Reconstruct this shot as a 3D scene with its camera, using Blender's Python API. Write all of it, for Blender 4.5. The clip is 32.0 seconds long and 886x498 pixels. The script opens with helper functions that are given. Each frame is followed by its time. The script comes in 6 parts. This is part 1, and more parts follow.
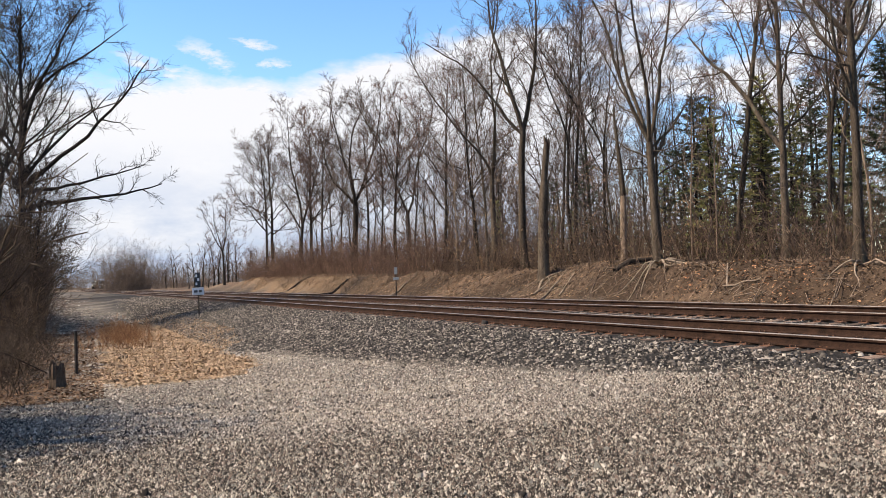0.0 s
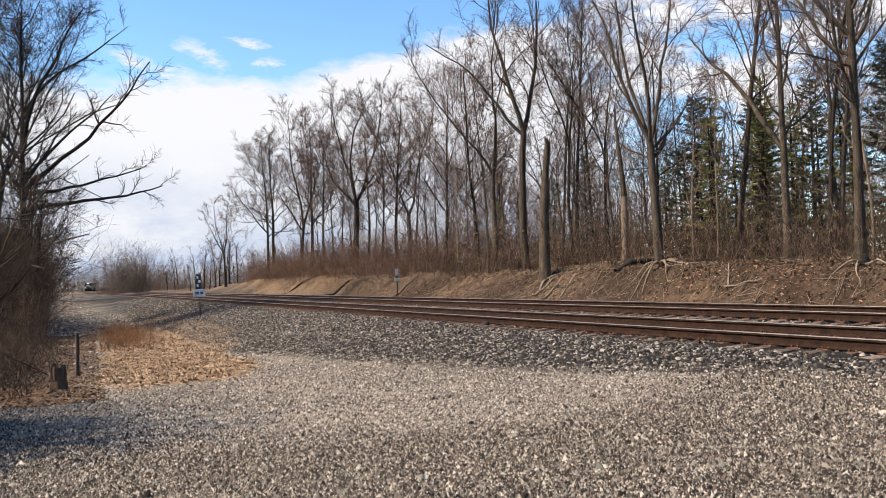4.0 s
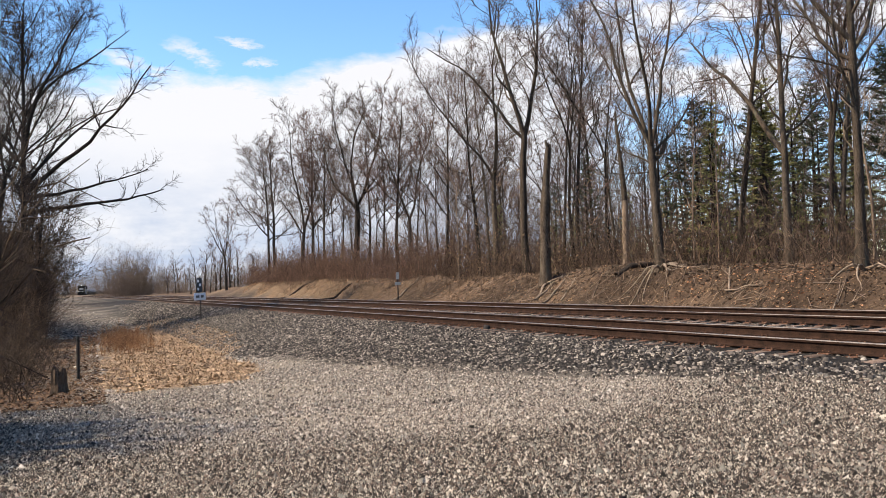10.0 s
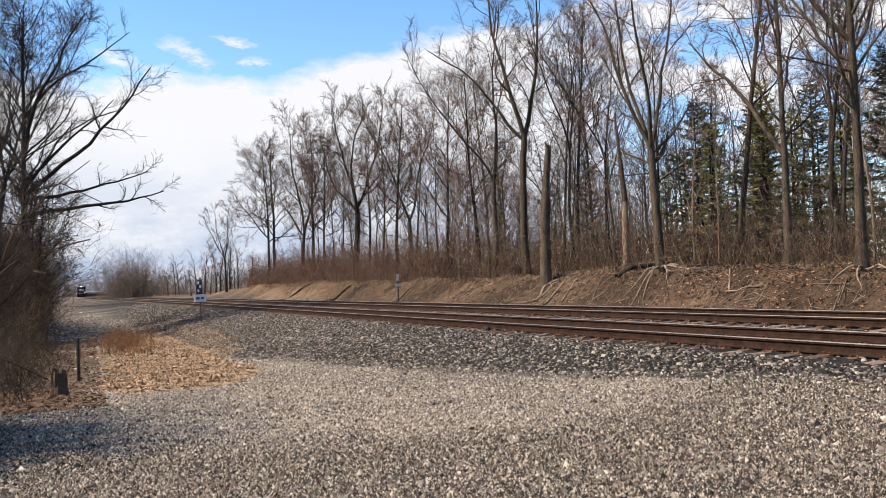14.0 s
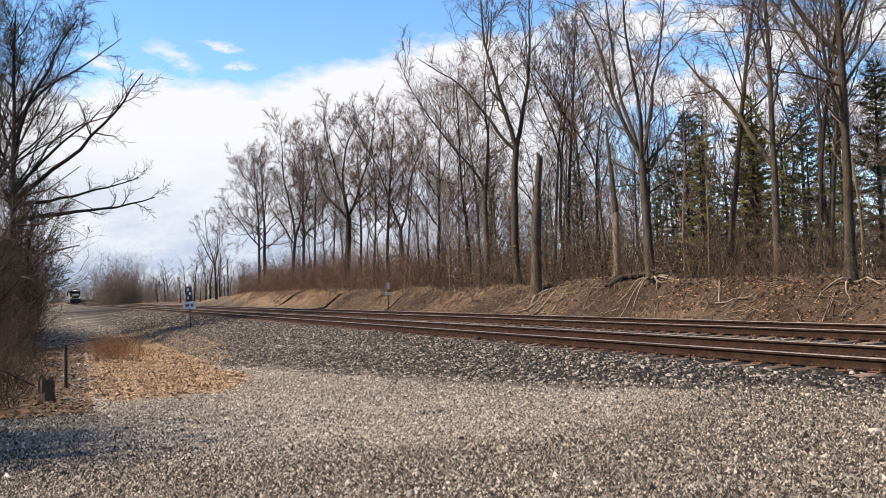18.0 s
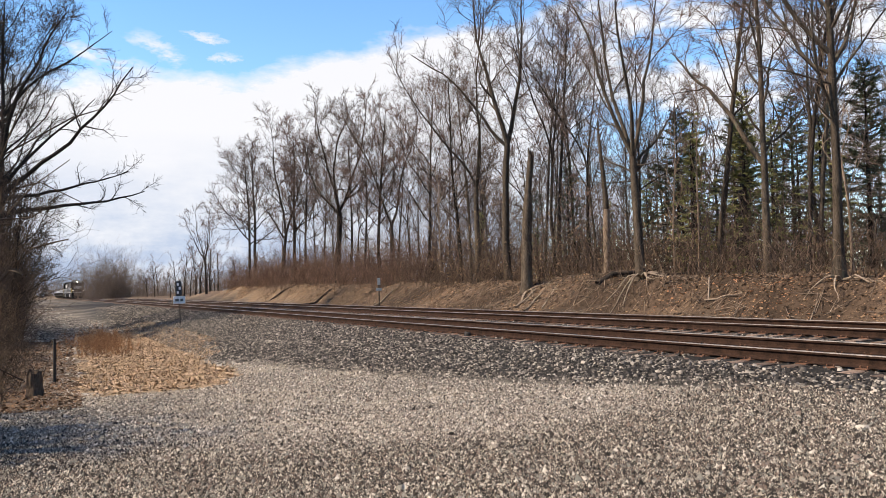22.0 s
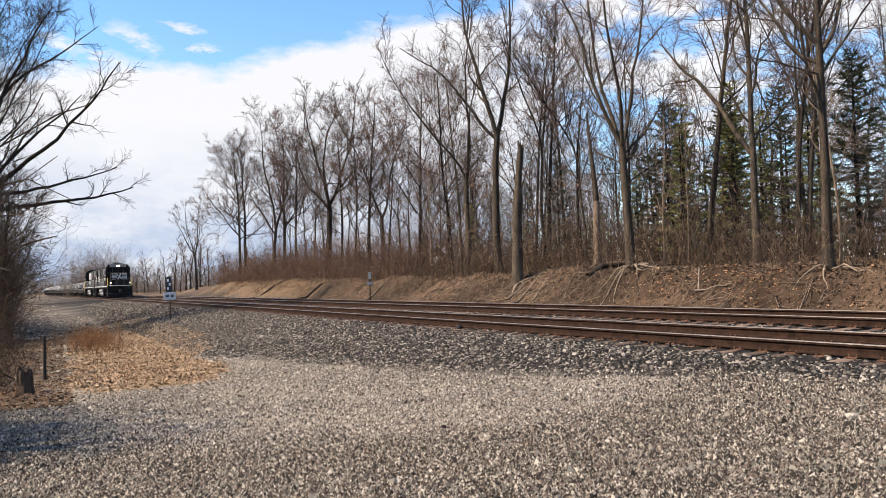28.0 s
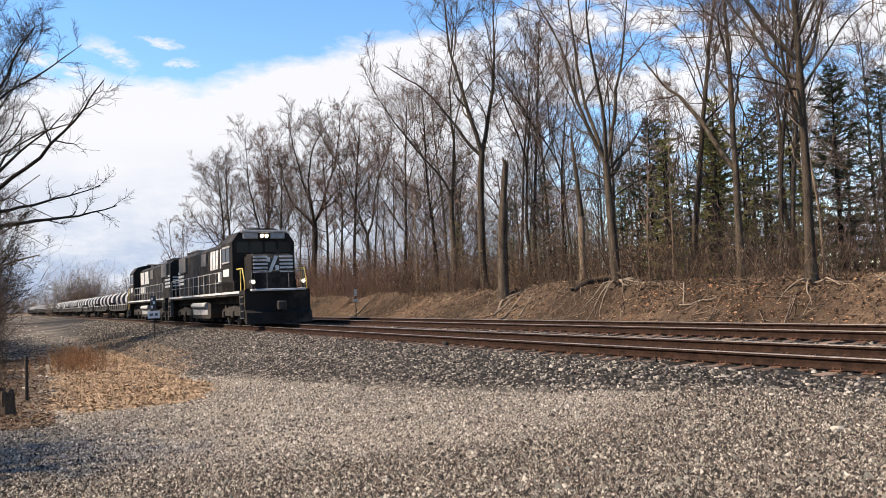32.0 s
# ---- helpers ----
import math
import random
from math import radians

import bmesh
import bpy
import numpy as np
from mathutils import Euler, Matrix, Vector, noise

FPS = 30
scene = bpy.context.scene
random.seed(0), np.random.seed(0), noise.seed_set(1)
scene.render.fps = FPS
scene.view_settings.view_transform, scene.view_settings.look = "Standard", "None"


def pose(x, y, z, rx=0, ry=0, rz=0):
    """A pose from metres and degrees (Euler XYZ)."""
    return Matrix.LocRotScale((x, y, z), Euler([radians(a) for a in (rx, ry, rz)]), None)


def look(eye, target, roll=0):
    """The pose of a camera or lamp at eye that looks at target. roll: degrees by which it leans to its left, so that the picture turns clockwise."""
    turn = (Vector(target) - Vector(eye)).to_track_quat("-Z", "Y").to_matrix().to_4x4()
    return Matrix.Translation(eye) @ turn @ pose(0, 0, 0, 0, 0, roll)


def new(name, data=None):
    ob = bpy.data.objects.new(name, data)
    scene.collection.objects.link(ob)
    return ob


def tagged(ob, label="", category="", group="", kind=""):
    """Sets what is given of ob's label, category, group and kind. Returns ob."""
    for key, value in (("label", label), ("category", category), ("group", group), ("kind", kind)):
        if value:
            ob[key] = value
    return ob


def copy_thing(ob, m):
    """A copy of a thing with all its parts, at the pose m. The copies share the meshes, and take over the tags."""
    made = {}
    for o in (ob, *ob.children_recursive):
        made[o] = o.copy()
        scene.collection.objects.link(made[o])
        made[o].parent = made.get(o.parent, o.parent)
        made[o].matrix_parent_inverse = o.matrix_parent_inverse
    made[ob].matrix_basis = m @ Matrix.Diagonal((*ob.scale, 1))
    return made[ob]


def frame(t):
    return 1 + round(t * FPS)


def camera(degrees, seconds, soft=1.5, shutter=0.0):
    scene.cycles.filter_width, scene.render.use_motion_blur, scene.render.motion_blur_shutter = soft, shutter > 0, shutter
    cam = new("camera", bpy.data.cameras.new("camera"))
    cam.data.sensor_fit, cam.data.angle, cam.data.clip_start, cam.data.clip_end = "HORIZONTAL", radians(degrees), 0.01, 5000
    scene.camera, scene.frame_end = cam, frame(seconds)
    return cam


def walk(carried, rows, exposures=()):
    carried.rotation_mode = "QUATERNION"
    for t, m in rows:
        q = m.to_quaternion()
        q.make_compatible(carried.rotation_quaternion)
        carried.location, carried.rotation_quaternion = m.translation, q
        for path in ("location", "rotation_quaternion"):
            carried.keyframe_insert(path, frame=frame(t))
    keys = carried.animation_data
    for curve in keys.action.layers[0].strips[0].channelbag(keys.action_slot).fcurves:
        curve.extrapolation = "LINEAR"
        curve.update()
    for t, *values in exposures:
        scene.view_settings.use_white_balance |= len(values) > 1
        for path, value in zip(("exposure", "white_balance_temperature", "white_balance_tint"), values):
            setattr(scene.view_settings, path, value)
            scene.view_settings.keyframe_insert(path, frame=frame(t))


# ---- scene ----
EYE = 1.6
FOV = 55.19

# hand-held camera on one spot: seconds and its turn about x, y and z
TURNS = [
    (0, 91.88, 1.69, 0.01), (0.5, 91.86, 1.77, -0.03), (1, 91.91, 1.86, 0.03), (1.5, 92.03, 1.78, 0.11),
    (2, 92.03, 1.71, 0.14), (2.5, 91.95, 1.72, 0.11), (3, 91.99, 1.77, 0.08), (3.5, 91.95, 1.82, 0.11),
    (5.5, 92.00, 1.88, -0.00), (6, 92.01, 1.91, 0.07), (6.5, 92.03, 1.83, 0.06), (7, 92.09, 1.83, 0.02),
    (7.5, 92.24, 1.75, -0.01), (8, 92.33, 1.68, 0.03), (8.5, 92.36, 1.72, 0.11), (9, 92.26, 1.67, 0.05),
    (9.5, 92.20, 1.72, 0.10), (10, 92.21, 1.78, 0.13), (10.5, 92.18, 1.87, 0.14), (11, 92.11, 1.89, 0.15),
    (11.5, 92.16, 1.80, 0.13), (12, 92.07, 1.76, 0.12), (12.5, 92.13, 1.72, 0.06), (13, 92.18, 1.87, 0.09),
    (13.5, 92.24, 1.88, 0.10), (14, 92.31, 1.84, 0.14), (14.5, 92.39, 1.78, 0.12), (16.5, 92.69, 0.99, -0.61),
    (17, 92.73, 1.19, -0.51), (17.5, 92.81, 1.25, -0.53), (18, 92.91, 1.35, -0.50), (18.5, 92.89, 1.34, -0.52),
    (19, 92.84, 1.34, -0.54), (19.5, 92.85, 1.27, -0.59), (20, 92.73, 1.35, -1.02), (20.5, 92.56, 1.32, -1.15),
    (21, 92.56, 1.18, -1.11), (21.5, 92.61, 1.09, -1.14), (22, 92.61, 1.11, -1.13), (22.5, 92.64, 1.16, -1.11),
    (23, 92.64, 1.26, -1.24), (23.5, 92.68, 1.33, -1.21), (24, 92.70, 1.10, -1.15), (24.5, 92.66, 0.87, -1.58),
    (25, 92.36, 0.90, -1.73), (25.5, 92.28, 0.97, -1.79), (27.5, 92.35, 1.18, -1.70), (28, 92.14, 1.68, -1.74),
    (28.5, 92.23, 2.21, -1.13), (29, 92.98, 1.51, -1.61), (29.5, 93.24, 1.67, -1.67), (30, 92.91, 1.52, -2.13),
    (30.5, 92.88, 1.31, -2.09), (31, 92.96, 1.18, -2.33), (31.5, 92.94, 1.28, -2.14), (32, 93.22, 2.10, -2.69),
]
cam = camera(FOV, 32.0, 0.8)
walk(cam, [(t, pose(0, 0, EYE, rx, ry, rz)) for t, rx, ry, rz in TURNS], [(0, 0.79, 7100, 13.5), (32, 0.79, 7100, 13.5)])

# ---- world, sun ----
SUN_AZ = radians(264)   # clockwise from the camera's forward axis
SUN_EL = radians(47)
world = bpy.data.worlds.new("sky")
scene.world = world
world.use_nodes = True
wn = world.node_tree.nodes
sky = wn.new("ShaderNodeTexSky")
sky.sky_type, sky.sun_disc = "NISHITA", False
sky.sun_elevation, sky.sun_rotation = SUN_EL, SUN_AZ
sky.air_density, sky.dust_density, sky.ozone_density = 1.0, 0.0, 3.0
wn["Background"].inputs["Strength"].default_value = 0.15
rich = wn.new("ShaderNodeHueSaturation")
rich.inputs["Saturation"].default_value, rich.inputs["Value"].default_value = 1.2, 1.0
world.node_tree.links.new(sky.outputs[0], rich.inputs["Color"])
world.node_tree.links.new(rich.outputs[0], wn["Background"].inputs["Color"])

sun = new("sun", bpy.data.lights.new("sun", "SUN"))
sun.data.energy, sun.data.angle, sun.data.color = 5.2, radians(0.6), (1.0, 0.92, 0.8)
SUN_DIR = Vector((math.sin(SUN_AZ) * math.cos(SUN_EL), math.cos(SUN_AZ) * math.cos(SUN_EL), math.sin(SUN_EL)))
sun.matrix_world = look(SUN_DIR * 200, (0, 0, 0))

# ---- materials ----
def graph(name):
    m = bpy.data.materials.new(name)
    m.use_nodes = True
    return m, m.node_tree.nodes, m.node_tree.links, m.node_tree.nodes["Principled BSDF"]


def noise_node(nodes, links, co, scale, detail=4.0, rough=0.6):
    n = nodes.new("ShaderNodeTexNoise")
    n.inputs["Scale"].default_value, n.inputs["Detail"].default_value, n.inputs["Roughness"].default_value = scale, detail, rough
    links.new(co, n.inputs["Vector"])
    return n.outputs["Fac"]


def ramp(nodes, links, fac, stops):
    r = nodes.new("ShaderNodeValToRGB")
    while len(r.color_ramp.elements) < len(stops):
        r.color_ramp.elements.new(0.5)
    for e, (p, c) in zip(r.color_ramp.elements, stops):
        e.position, e.color = p, (*c, 1) if len(c) == 3 else c
    links.new(fac, r.inputs["Fac"])
    return r.outputs["Color"]


def mixc(nodes, links, fac, a, b, mode="MIX"):
    n = nodes.new("ShaderNodeMix")
    n.data_type, n.blend_type = "RGBA", mode
    for sock, v in ((n.inputs[0], fac), (n.inputs[6], a), (n.inputs[7], b)):
        if isinstance(v, bpy.types.NodeSocket):
            links.new(v, sock)
        elif isinstance(v, (int, float)):
            sock.default_value = v
        else:
            sock.default_value = (*v, 1)
    return n.outputs[2]


def fmath(nodes, links, op, a, b=0.0, c=0.0, clamp=False):
    n = nodes.new("ShaderNodeMath")
    n.operation, n.use_clamp = op, clamp
    for sock, v in zip(n.inputs, (a, b, c)):
        if isinstance(v, bpy.types.NodeSocket):
            links.new(v, sock)
        else:
            sock.default_value = v
    return n.outputs[0]


def surface(name, dark, light, scale=4.0, fine=40.0, rough=0.85, metal=0.0, bump=0.4, depth=0.01, stain=None, stain_at=0.62,
            vary=0.0, island=0.0, stretch=None):
    """Two scales of colour variation, a stain with a shape of its own, fine relief; vary: brightness from object to object."""
    m, nodes, links, bsdf = graph(name)
    co = nodes.new("ShaderNodeTexCoord").outputs["Object"]
    if stretch:
        mp = nodes.new("ShaderNodeMapping")
        mp.inputs["Scale"].default_value = stretch
        links.new(co, mp.inputs["Vector"])
        co = mp.outputs[0]
    big = noise_node(nodes, links, co, scale)
    small = noise_node(nodes, links, co, fine, 3.0)
    both = fmath(nodes, links, "ADD", fmath(nodes, links, "MULTIPLY", big, 0.55), fmath(nodes, links, "MULTIPLY", small, 0.45))
    col = ramp(nodes, links, both, [(0.36, dark), (0.64, light)])
    if stain:
        other = noise_node(nodes, links, co, scale * 0.37, 5.0, 0.7)
        mask = ramp(nodes, links, other, [(stain_at - 0.05, (0, 0, 0)), (stain_at + 0.07, (1, 1, 1))])
        col = mixc(nodes, links, mask, col, stain)
    if vary or island:
        rnd = nodes.new("ShaderNodeObjectInfo").outputs["Random"] if vary else nodes.new("ShaderNodeNewGeometry").outputs["Random Per Island"]
        k = vary or island
        gain = fmath(nodes, links, "ADD", fmath(nodes, links, "MULTIPLY", rnd, 2 * k), 1 - k)
        hsv = nodes.new("ShaderNodeHueSaturation")
        links.new(gain, hsv.inputs["Value"])
        links.new(col, hsv.inputs["Color"])
        col = hsv.outputs[0]
    links.new(col, bsdf.inputs["Base Color"])
    bsdf.inputs["Roughness"].default_value, bsdf.inputs["Metallic"].default_value = rough, metal
    bsdf.inputs["Specular IOR Level"].default_value = 0.08 if rough > 0.8 else 0.4
    if bump:
        b = nodes.new("ShaderNodeBump")
        b.inputs["Strength"].default_value, b.inputs["Distance"].default_value = bump, depth
        links.new(both, b.inputs["Height"])
        links.new(b.outputs[0], bsdf.inputs["Normal"])
    return m


def glow(name, colour, strength):
    m, nodes, links, bsdf = graph(name)
    bsdf.inputs["Base Color"].default_value = (*colour, 1)
    bsdf.inputs["Emission Color"].default_value = (*colour, 1)
    bsdf.inputs["Emission Strength"].default_value = strength
    return m


BARK = surface("bark_grey", (0.03, 0.022, 0.015), (0.12, 0.09, 0.064), 6, 42, 0.95, bump=1.0, depth=0.04, stain=(0.1, 0.1, 0.07), vary=0.25, stretch=(1, 1, 0.2))
BARK_DARK = surface("bark_dark", (0.014, 0.011, 0.009), (0.062, 0.047, 0.036), 6, 40, 0.95, bump=1.0, depth=0.04, vary=0.25, stretch=(1, 1, 0.2))
BARK_PALE = surface("bark_pale", (0.11, 0.075, 0.05), (0.3, 0.215, 0.15), 3, 25, 0.95, bump=0.6, depth=0.02, stain=(0.17, 0.13, 0.1), stretch=(1, 1, 0.3))
TWIG = surface("twig_brown", (0.055, 0.039, 0.031), (0.18, 0.13, 0.103), 2, 20, 0.95, bump=0, vary=0.25)
# bark darkened all round to stand for the limbs' unlit side
BARK_SHADE = surface("bark_shaded", (0.013, 0.011, 0.009), (0.045, 0.036, 0.03), 3, 30, 0.95, bump=0.8, depth=0.02, vary=0.2, stretch=(1, 1, 0.25))
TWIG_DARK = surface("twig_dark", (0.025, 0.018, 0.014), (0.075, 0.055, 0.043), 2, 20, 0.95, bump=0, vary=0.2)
TAN_LEAF = surface("withered_leaves", (0.12, 0.072, 0.04), (0.31, 0.205, 0.12), 2, 12, 0.9, bump=0, island=0.4)
TWIG_RED = surface("twig_reddish", (0.075, 0.044, 0.034), (0.2, 0.126, 0.098), 2, 20, 0.95, bump=0, vary=0.2)
BRUSH = surface("brush_stems", (0.055, 0.036, 0.025), (0.18, 0.122, 0.082), 1.5, 10, 0.95, bump=0, island=0.55)
BRUSH_RED = surface("reddish_brush", (0.075, 0.042, 0.03), (0.23, 0.145, 0.1), 1.5, 10, 0.95, bump=0, island=0.5)
# far brush, lighter than the near stems: distance haze put into the base colour
HAZE_BRUSH = surface("haze_lightened_stems", (0.085, 0.06, 0.046), (0.23, 0.172, 0.132), 1.5, 10, 0.95, bump=0, vary=0.2)
WEED = surface("rust_weeds", (0.14, 0.065, 0.03), (0.3, 0.165, 0.085), 1.5, 10, 0.95, bump=0, island=0.5)
# darker copy of BRUSH: the shade inside wood and thicket put into the colour
BRUSH_SHADE = surface("shaded_brush", (0.03, 0.021, 0.015), (0.1, 0.07, 0.048), 1.5, 10, 0.95, bump=0, island=0.5)
NEEDLES = surface("conifer_needles", (0.02, 0.027, 0.011), (0.075, 0.082, 0.032), 1.2, 9, 0.8, bump=0, island=0.35)
NEEDLES_YELLOW = surface("cedar_foliage", (0.08, 0.085, 0.024), (0.23, 0.21, 0.065), 1.2, 9, 0.8, bump=0, island=0.35)
DRY_LEAF = surface("dry_leaves", (0.12, 0.07, 0.038), (0.35, 0.225, 0.13), 2, 12, 0.9, bump=0, island=0.4)
DRY_GRASS = surface("dry_grass", (0.14, 0.086, 0.05), (0.46, 0.32, 0.2), 1.5, 9, 0.95, bump=0, island=0.4)
# brown leaves, darkened for the thicket's shade over them
LEAF_SHADE = surface("shaded_leaf_litter", (0.045, 0.026, 0.016), (0.19, 0.115, 0.068), 2, 12, 0.9, bump=0, island=0.5)
ORANGE_LEAF = surface("orange_leaves", (0.2, 0.085, 0.04), (0.4, 0.21, 0.115), 2, 12, 0.9, bump=0, island=0.3)
DEADWOOD = surface("dead_wood", (0.1, 0.07, 0.05), (0.3, 0.23, 0.165), 4, 30, 0.95, bump=0.6, depth=0.01, vary=0.25, stretch=(1, 1, 1))
DEADWOOD_DARK = surface("rotten_wood", (0.035, 0.024, 0.017), (0.12, 0.085, 0.06), 6, 40, 0.95, bump=0.8, depth=0.02, stretch=(1, 1, 0.3))
STICK = surface("dead_sticks", (0.08, 0.055, 0.04), (0.27, 0.2, 0.145), 3, 20, 0.95, bump=0, island=0.4)
EARTH_CLOD = surface("earth_clods", (0.02, 0.013, 0.009), (0.1, 0.066, 0.043), 3, 30, 0.95, bump=0, island=0.6)
ROOT = surface("root_wood", (0.11, 0.078, 0.056), (0.31, 0.235, 0.17), 5, 30, 0.95, bump=0.5)


def stones(name, stops):
    """Loose stones: each its own tone, with a speckled face."""
    m, nodes, links, bsdf = graph(name)
    co = nodes.new("ShaderNodeTexCoord").outputs["Object"]
    rnd = nodes.new("ShaderNodeNewGeometry").outputs["Random Per Island"]
    col = ramp(nodes, links, rnd, stops)
    face = noise_node(nodes, links, co, 70.0, 4.0, 0.7)
    col = mixc(nodes, links, 1.0, col, ramp(nodes, links, face, [(0.3, (0.6, 0.6, 0.6)), (0.7, (1.15, 1.13, 1.1))]), "MULTIPLY")
    links.new(col, bsdf.inputs["Base Color"])
    bsdf.inputs["Roughness"].default_value = 0.92
    bsdf.inputs["Specular IOR Level"].default_value = 0.1
    return m


STONE = stones("gravel_stones", [(0.0, (0.022, 0.018, 0.016)), (0.3, (0.09, 0.076, 0.063)), (0.48, (0.24, 0.188, 0.155)), (0.62, (0.2, 0.193, 0.172)), (0.82, (0.37, 0.32, 0.262)), (1.0, (0.54, 0.485, 0.415))])
STONE_DARK = stones("dark_gravel_stones", [(0.0, (0.014, 0.012, 0.0105)), (0.36, (0.042, 0.035, 0.029)), (0.55, (0.16, 0.116, 0.092)), (0.68, (0.14, 0.138, 0.12)), (0.86, (0.31, 0.265, 0.212)), (1.0, (0.55, 0.49, 0.41))])
BALLAST_STONE = stones("ballast_stones", [(0.0, (0.011, 0.0095, 0.0085)), (0.36, (0.04, 0.036, 0.033)), (0.62, (0.105, 0.09, 0.077)), (0.84, (0.21, 0.181, 0.152)), (1.0, (0.42, 0.37, 0.31))])
# rust, darkened further for the shade that the rail's head throws on the web
RAIL_SIDE = surface("rail_rust_shaded", (0.012, 0.007, 0.0045), (0.05, 0.026, 0.017), 6, 50, 0.9, metal=0.1, bump=0.3, depth=0.003)
RAIL_TOP = surface("rail_polished", (0.11, 0.09, 0.075), (0.25, 0.215, 0.18), 3, 40, 0.45, metal=0.7, bump=0.05, depth=0.001)
TIE = surface("tie_wood", (0.06, 0.04, 0.03), (0.2, 0.14, 0.105), 5, 40, 0.95, bump=0.7, depth=0.006, vary=0.35)
RUST = surface("rusty_steel", (0.075, 0.036, 0.022), (0.18, 0.095, 0.06), 7, 50, 0.9, metal=0.2, bump=0.4, depth=0.003)
POST = surface("post_steel", (0.018, 0.014, 0.011), (0.055, 0.044, 0.034), 6, 40, 0.8, metal=0.3)
SIGN_WHITE = surface("sign_white", (0.55, 0.53, 0.5), (0.8, 0.78, 0.74), 8, 60, 0.6, bump=0.1, stain=(0.4, 0.38, 0.35))
SIGN_BLACK = surface("sign_black", (0.02, 0.02, 0.02), (0.05, 0.05, 0.05), 8, 60, 0.6, bump=0.1)
SIGN_BLUE = surface("sign_grey_blue", (0.18, 0.2, 0.2), (0.32, 0.34, 0.34), 8, 60, 0.6, bump=0.1)
LOCO_BLACK = surface("loco_black_paint", (0.008, 0.0068, 0.0055), (0.026, 0.0215, 0.017), 1.3, 22, 0.72, bump=0.08, depth=0.004, stain=(0.058, 0.046, 0.036), stain_at=0.54)
LOCO_GRIME = surface("loco_underframe", (0.018, 0.016, 0.014), (0.07, 0.06, 0.05), 3, 30, 0.85, bump=0.3)
LOCO_WHITE = surface("loco_white_paint", (0.38, 0.36, 0.33), (0.7, 0.68, 0.64), 3, 30, 0.6, bump=0.05, stain=(0.22, 0.19, 0.16), stain_at=0.6)
LOCO_GREY = surface("loco_grille", (0.06, 0.055, 0.05), (0.15, 0.135, 0.12), 6, 50, 0.7, bump=0.2)
TANK_SILVER = surface("pale_steel", (0.22, 0.21, 0.19), (0.45, 0.43, 0.4), 4, 40, 0.7, metal=0.2, bump=0.1)
YELLOW = surface("yellow_rail_paint", (0.5, 0.34, 0.06), (0.7, 0.5, 0.12), 6, 40, 0.6, bump=0.1)
COIL = surface("coil_wrap", (0.22, 0.21, 0.19), (0.5, 0.48, 0.45), 2.5, 20, 0.55, bump=0.1, stain=(0.25, 0.22, 0.19), stain_at=0.58, vary=0.3)
COIL_END = surface("coil_end", (0.06, 0.055, 0.05), (0.15, 0.13, 0.12), 4, 60, 0.7, bump=0.3)
LAMP_ON = glow("headlight_glow", (1.0, 0.86, 0.62), 18.0)
LAMP_SIDE = glow("ditch_light_glow", (1.0, 0.84, 0.62), 5.0)


def glass_pane():
    m, nodes, links, bsdf = graph("cab_glass")
    bsdf.inputs["Base Color"].default_value = (0.008, 0.009, 0.011, 1)
    bsdf.inputs["Roughness"].default_value = 0.06
    return m


GLASS = glass_pane()
for m in (LOCO_BLACK, LOCO_GRIME, GLASS):
    m.node_tree.nodes["Principled BSDF"].inputs["Specular IOR Level"].default_value = 0.15

# ---- helpers for building ----
def mesh_of(name, verts, faces, smooth=False):
    me = bpy.data.meshes.new(name)
    me.from_pydata([tuple(v) for v in verts] if not isinstance(verts, np.ndarray) else verts.tolist(), [], faces if isinstance(faces, list) else faces.tolist())
    if smooth:
        me.shade_smooth()
    me.update()
    return me


def link_part(name, me, material, parent=None, label="", m=None):
    if material and not me.materials:
        me.materials.append(material)
    ob = new(name, me)
    if parent:
        ob.parent = parent
    if m is not None:
        ob.matrix_basis = m
    if label:
        ob["label"] = label
    return ob


def part(name, bm, material, parent, label="", m=None, smooth=False):
    """Links a bmesh as one mesh object under a thing or a part."""
    me = bpy.data.meshes.new(name)
    bm.to_mesh(me)
    bm.free()
    if smooth:
        me.shade_smooth()
    return link_part(name, me, material, parent, label, m)


def thing(name, m, label, category, group="", kind=""):
    ob = new(name)
    ob.empty_display_size = 0.2
    ob.matrix_basis = m
    return tagged(ob, label, category, group, kind)


def box(bm, x0, x1, y0, y1, z0, z1, bevel=0.0):
    r = bmesh.ops.create_cube(bm, size=1, matrix=Matrix.Translation(((x0 + x1) / 2, (y0 + y1) / 2, (z0 + z1) / 2)) @ Matrix.Diagonal((x1 - x0, y1 - y0, z1 - z0, 1)))
    if bevel:
        es = list({e for v in r["verts"] for e in v.link_edges})
        bmesh.ops.bevel(bm, geom=es, offset=bevel, segments=1, affect="EDGES")
    return bm


def rod(bm, a, b, r0, r1=None, sides=8):
    a, b = Vector(a), Vector(b)
    d = b - a
    m = Matrix.Translation((a + b) / 2) @ d.to_track_quat("Z", "Y").to_matrix().to_4x4()
    bmesh.ops.create_cone(bm, cap_ends=True, segments=sides, radius1=r0, radius2=r0 if r1 is None else r1, depth=d.length, matrix=m)
    return bm


def prism(bm, outline, y0, y1):
    """A solid from an outline in the x-z plane, from y0 to y1."""
    lo = [bm.verts.new((x, y0, z)) for x, z in outline]
    hi = [bm.verts.new((x, y1, z)) for x, z in outline]
    bm.faces.new(lo)
    bm.faces.new(hi[::-1])
    for i in range(len(lo)):
        j = (i + 1) % len(lo)
        bm.faces.new((lo[j], lo[i], hi[i], hi[j]))
    bmesh.ops.recalc_face_normals(bm, faces=bm.faces)
    return bm


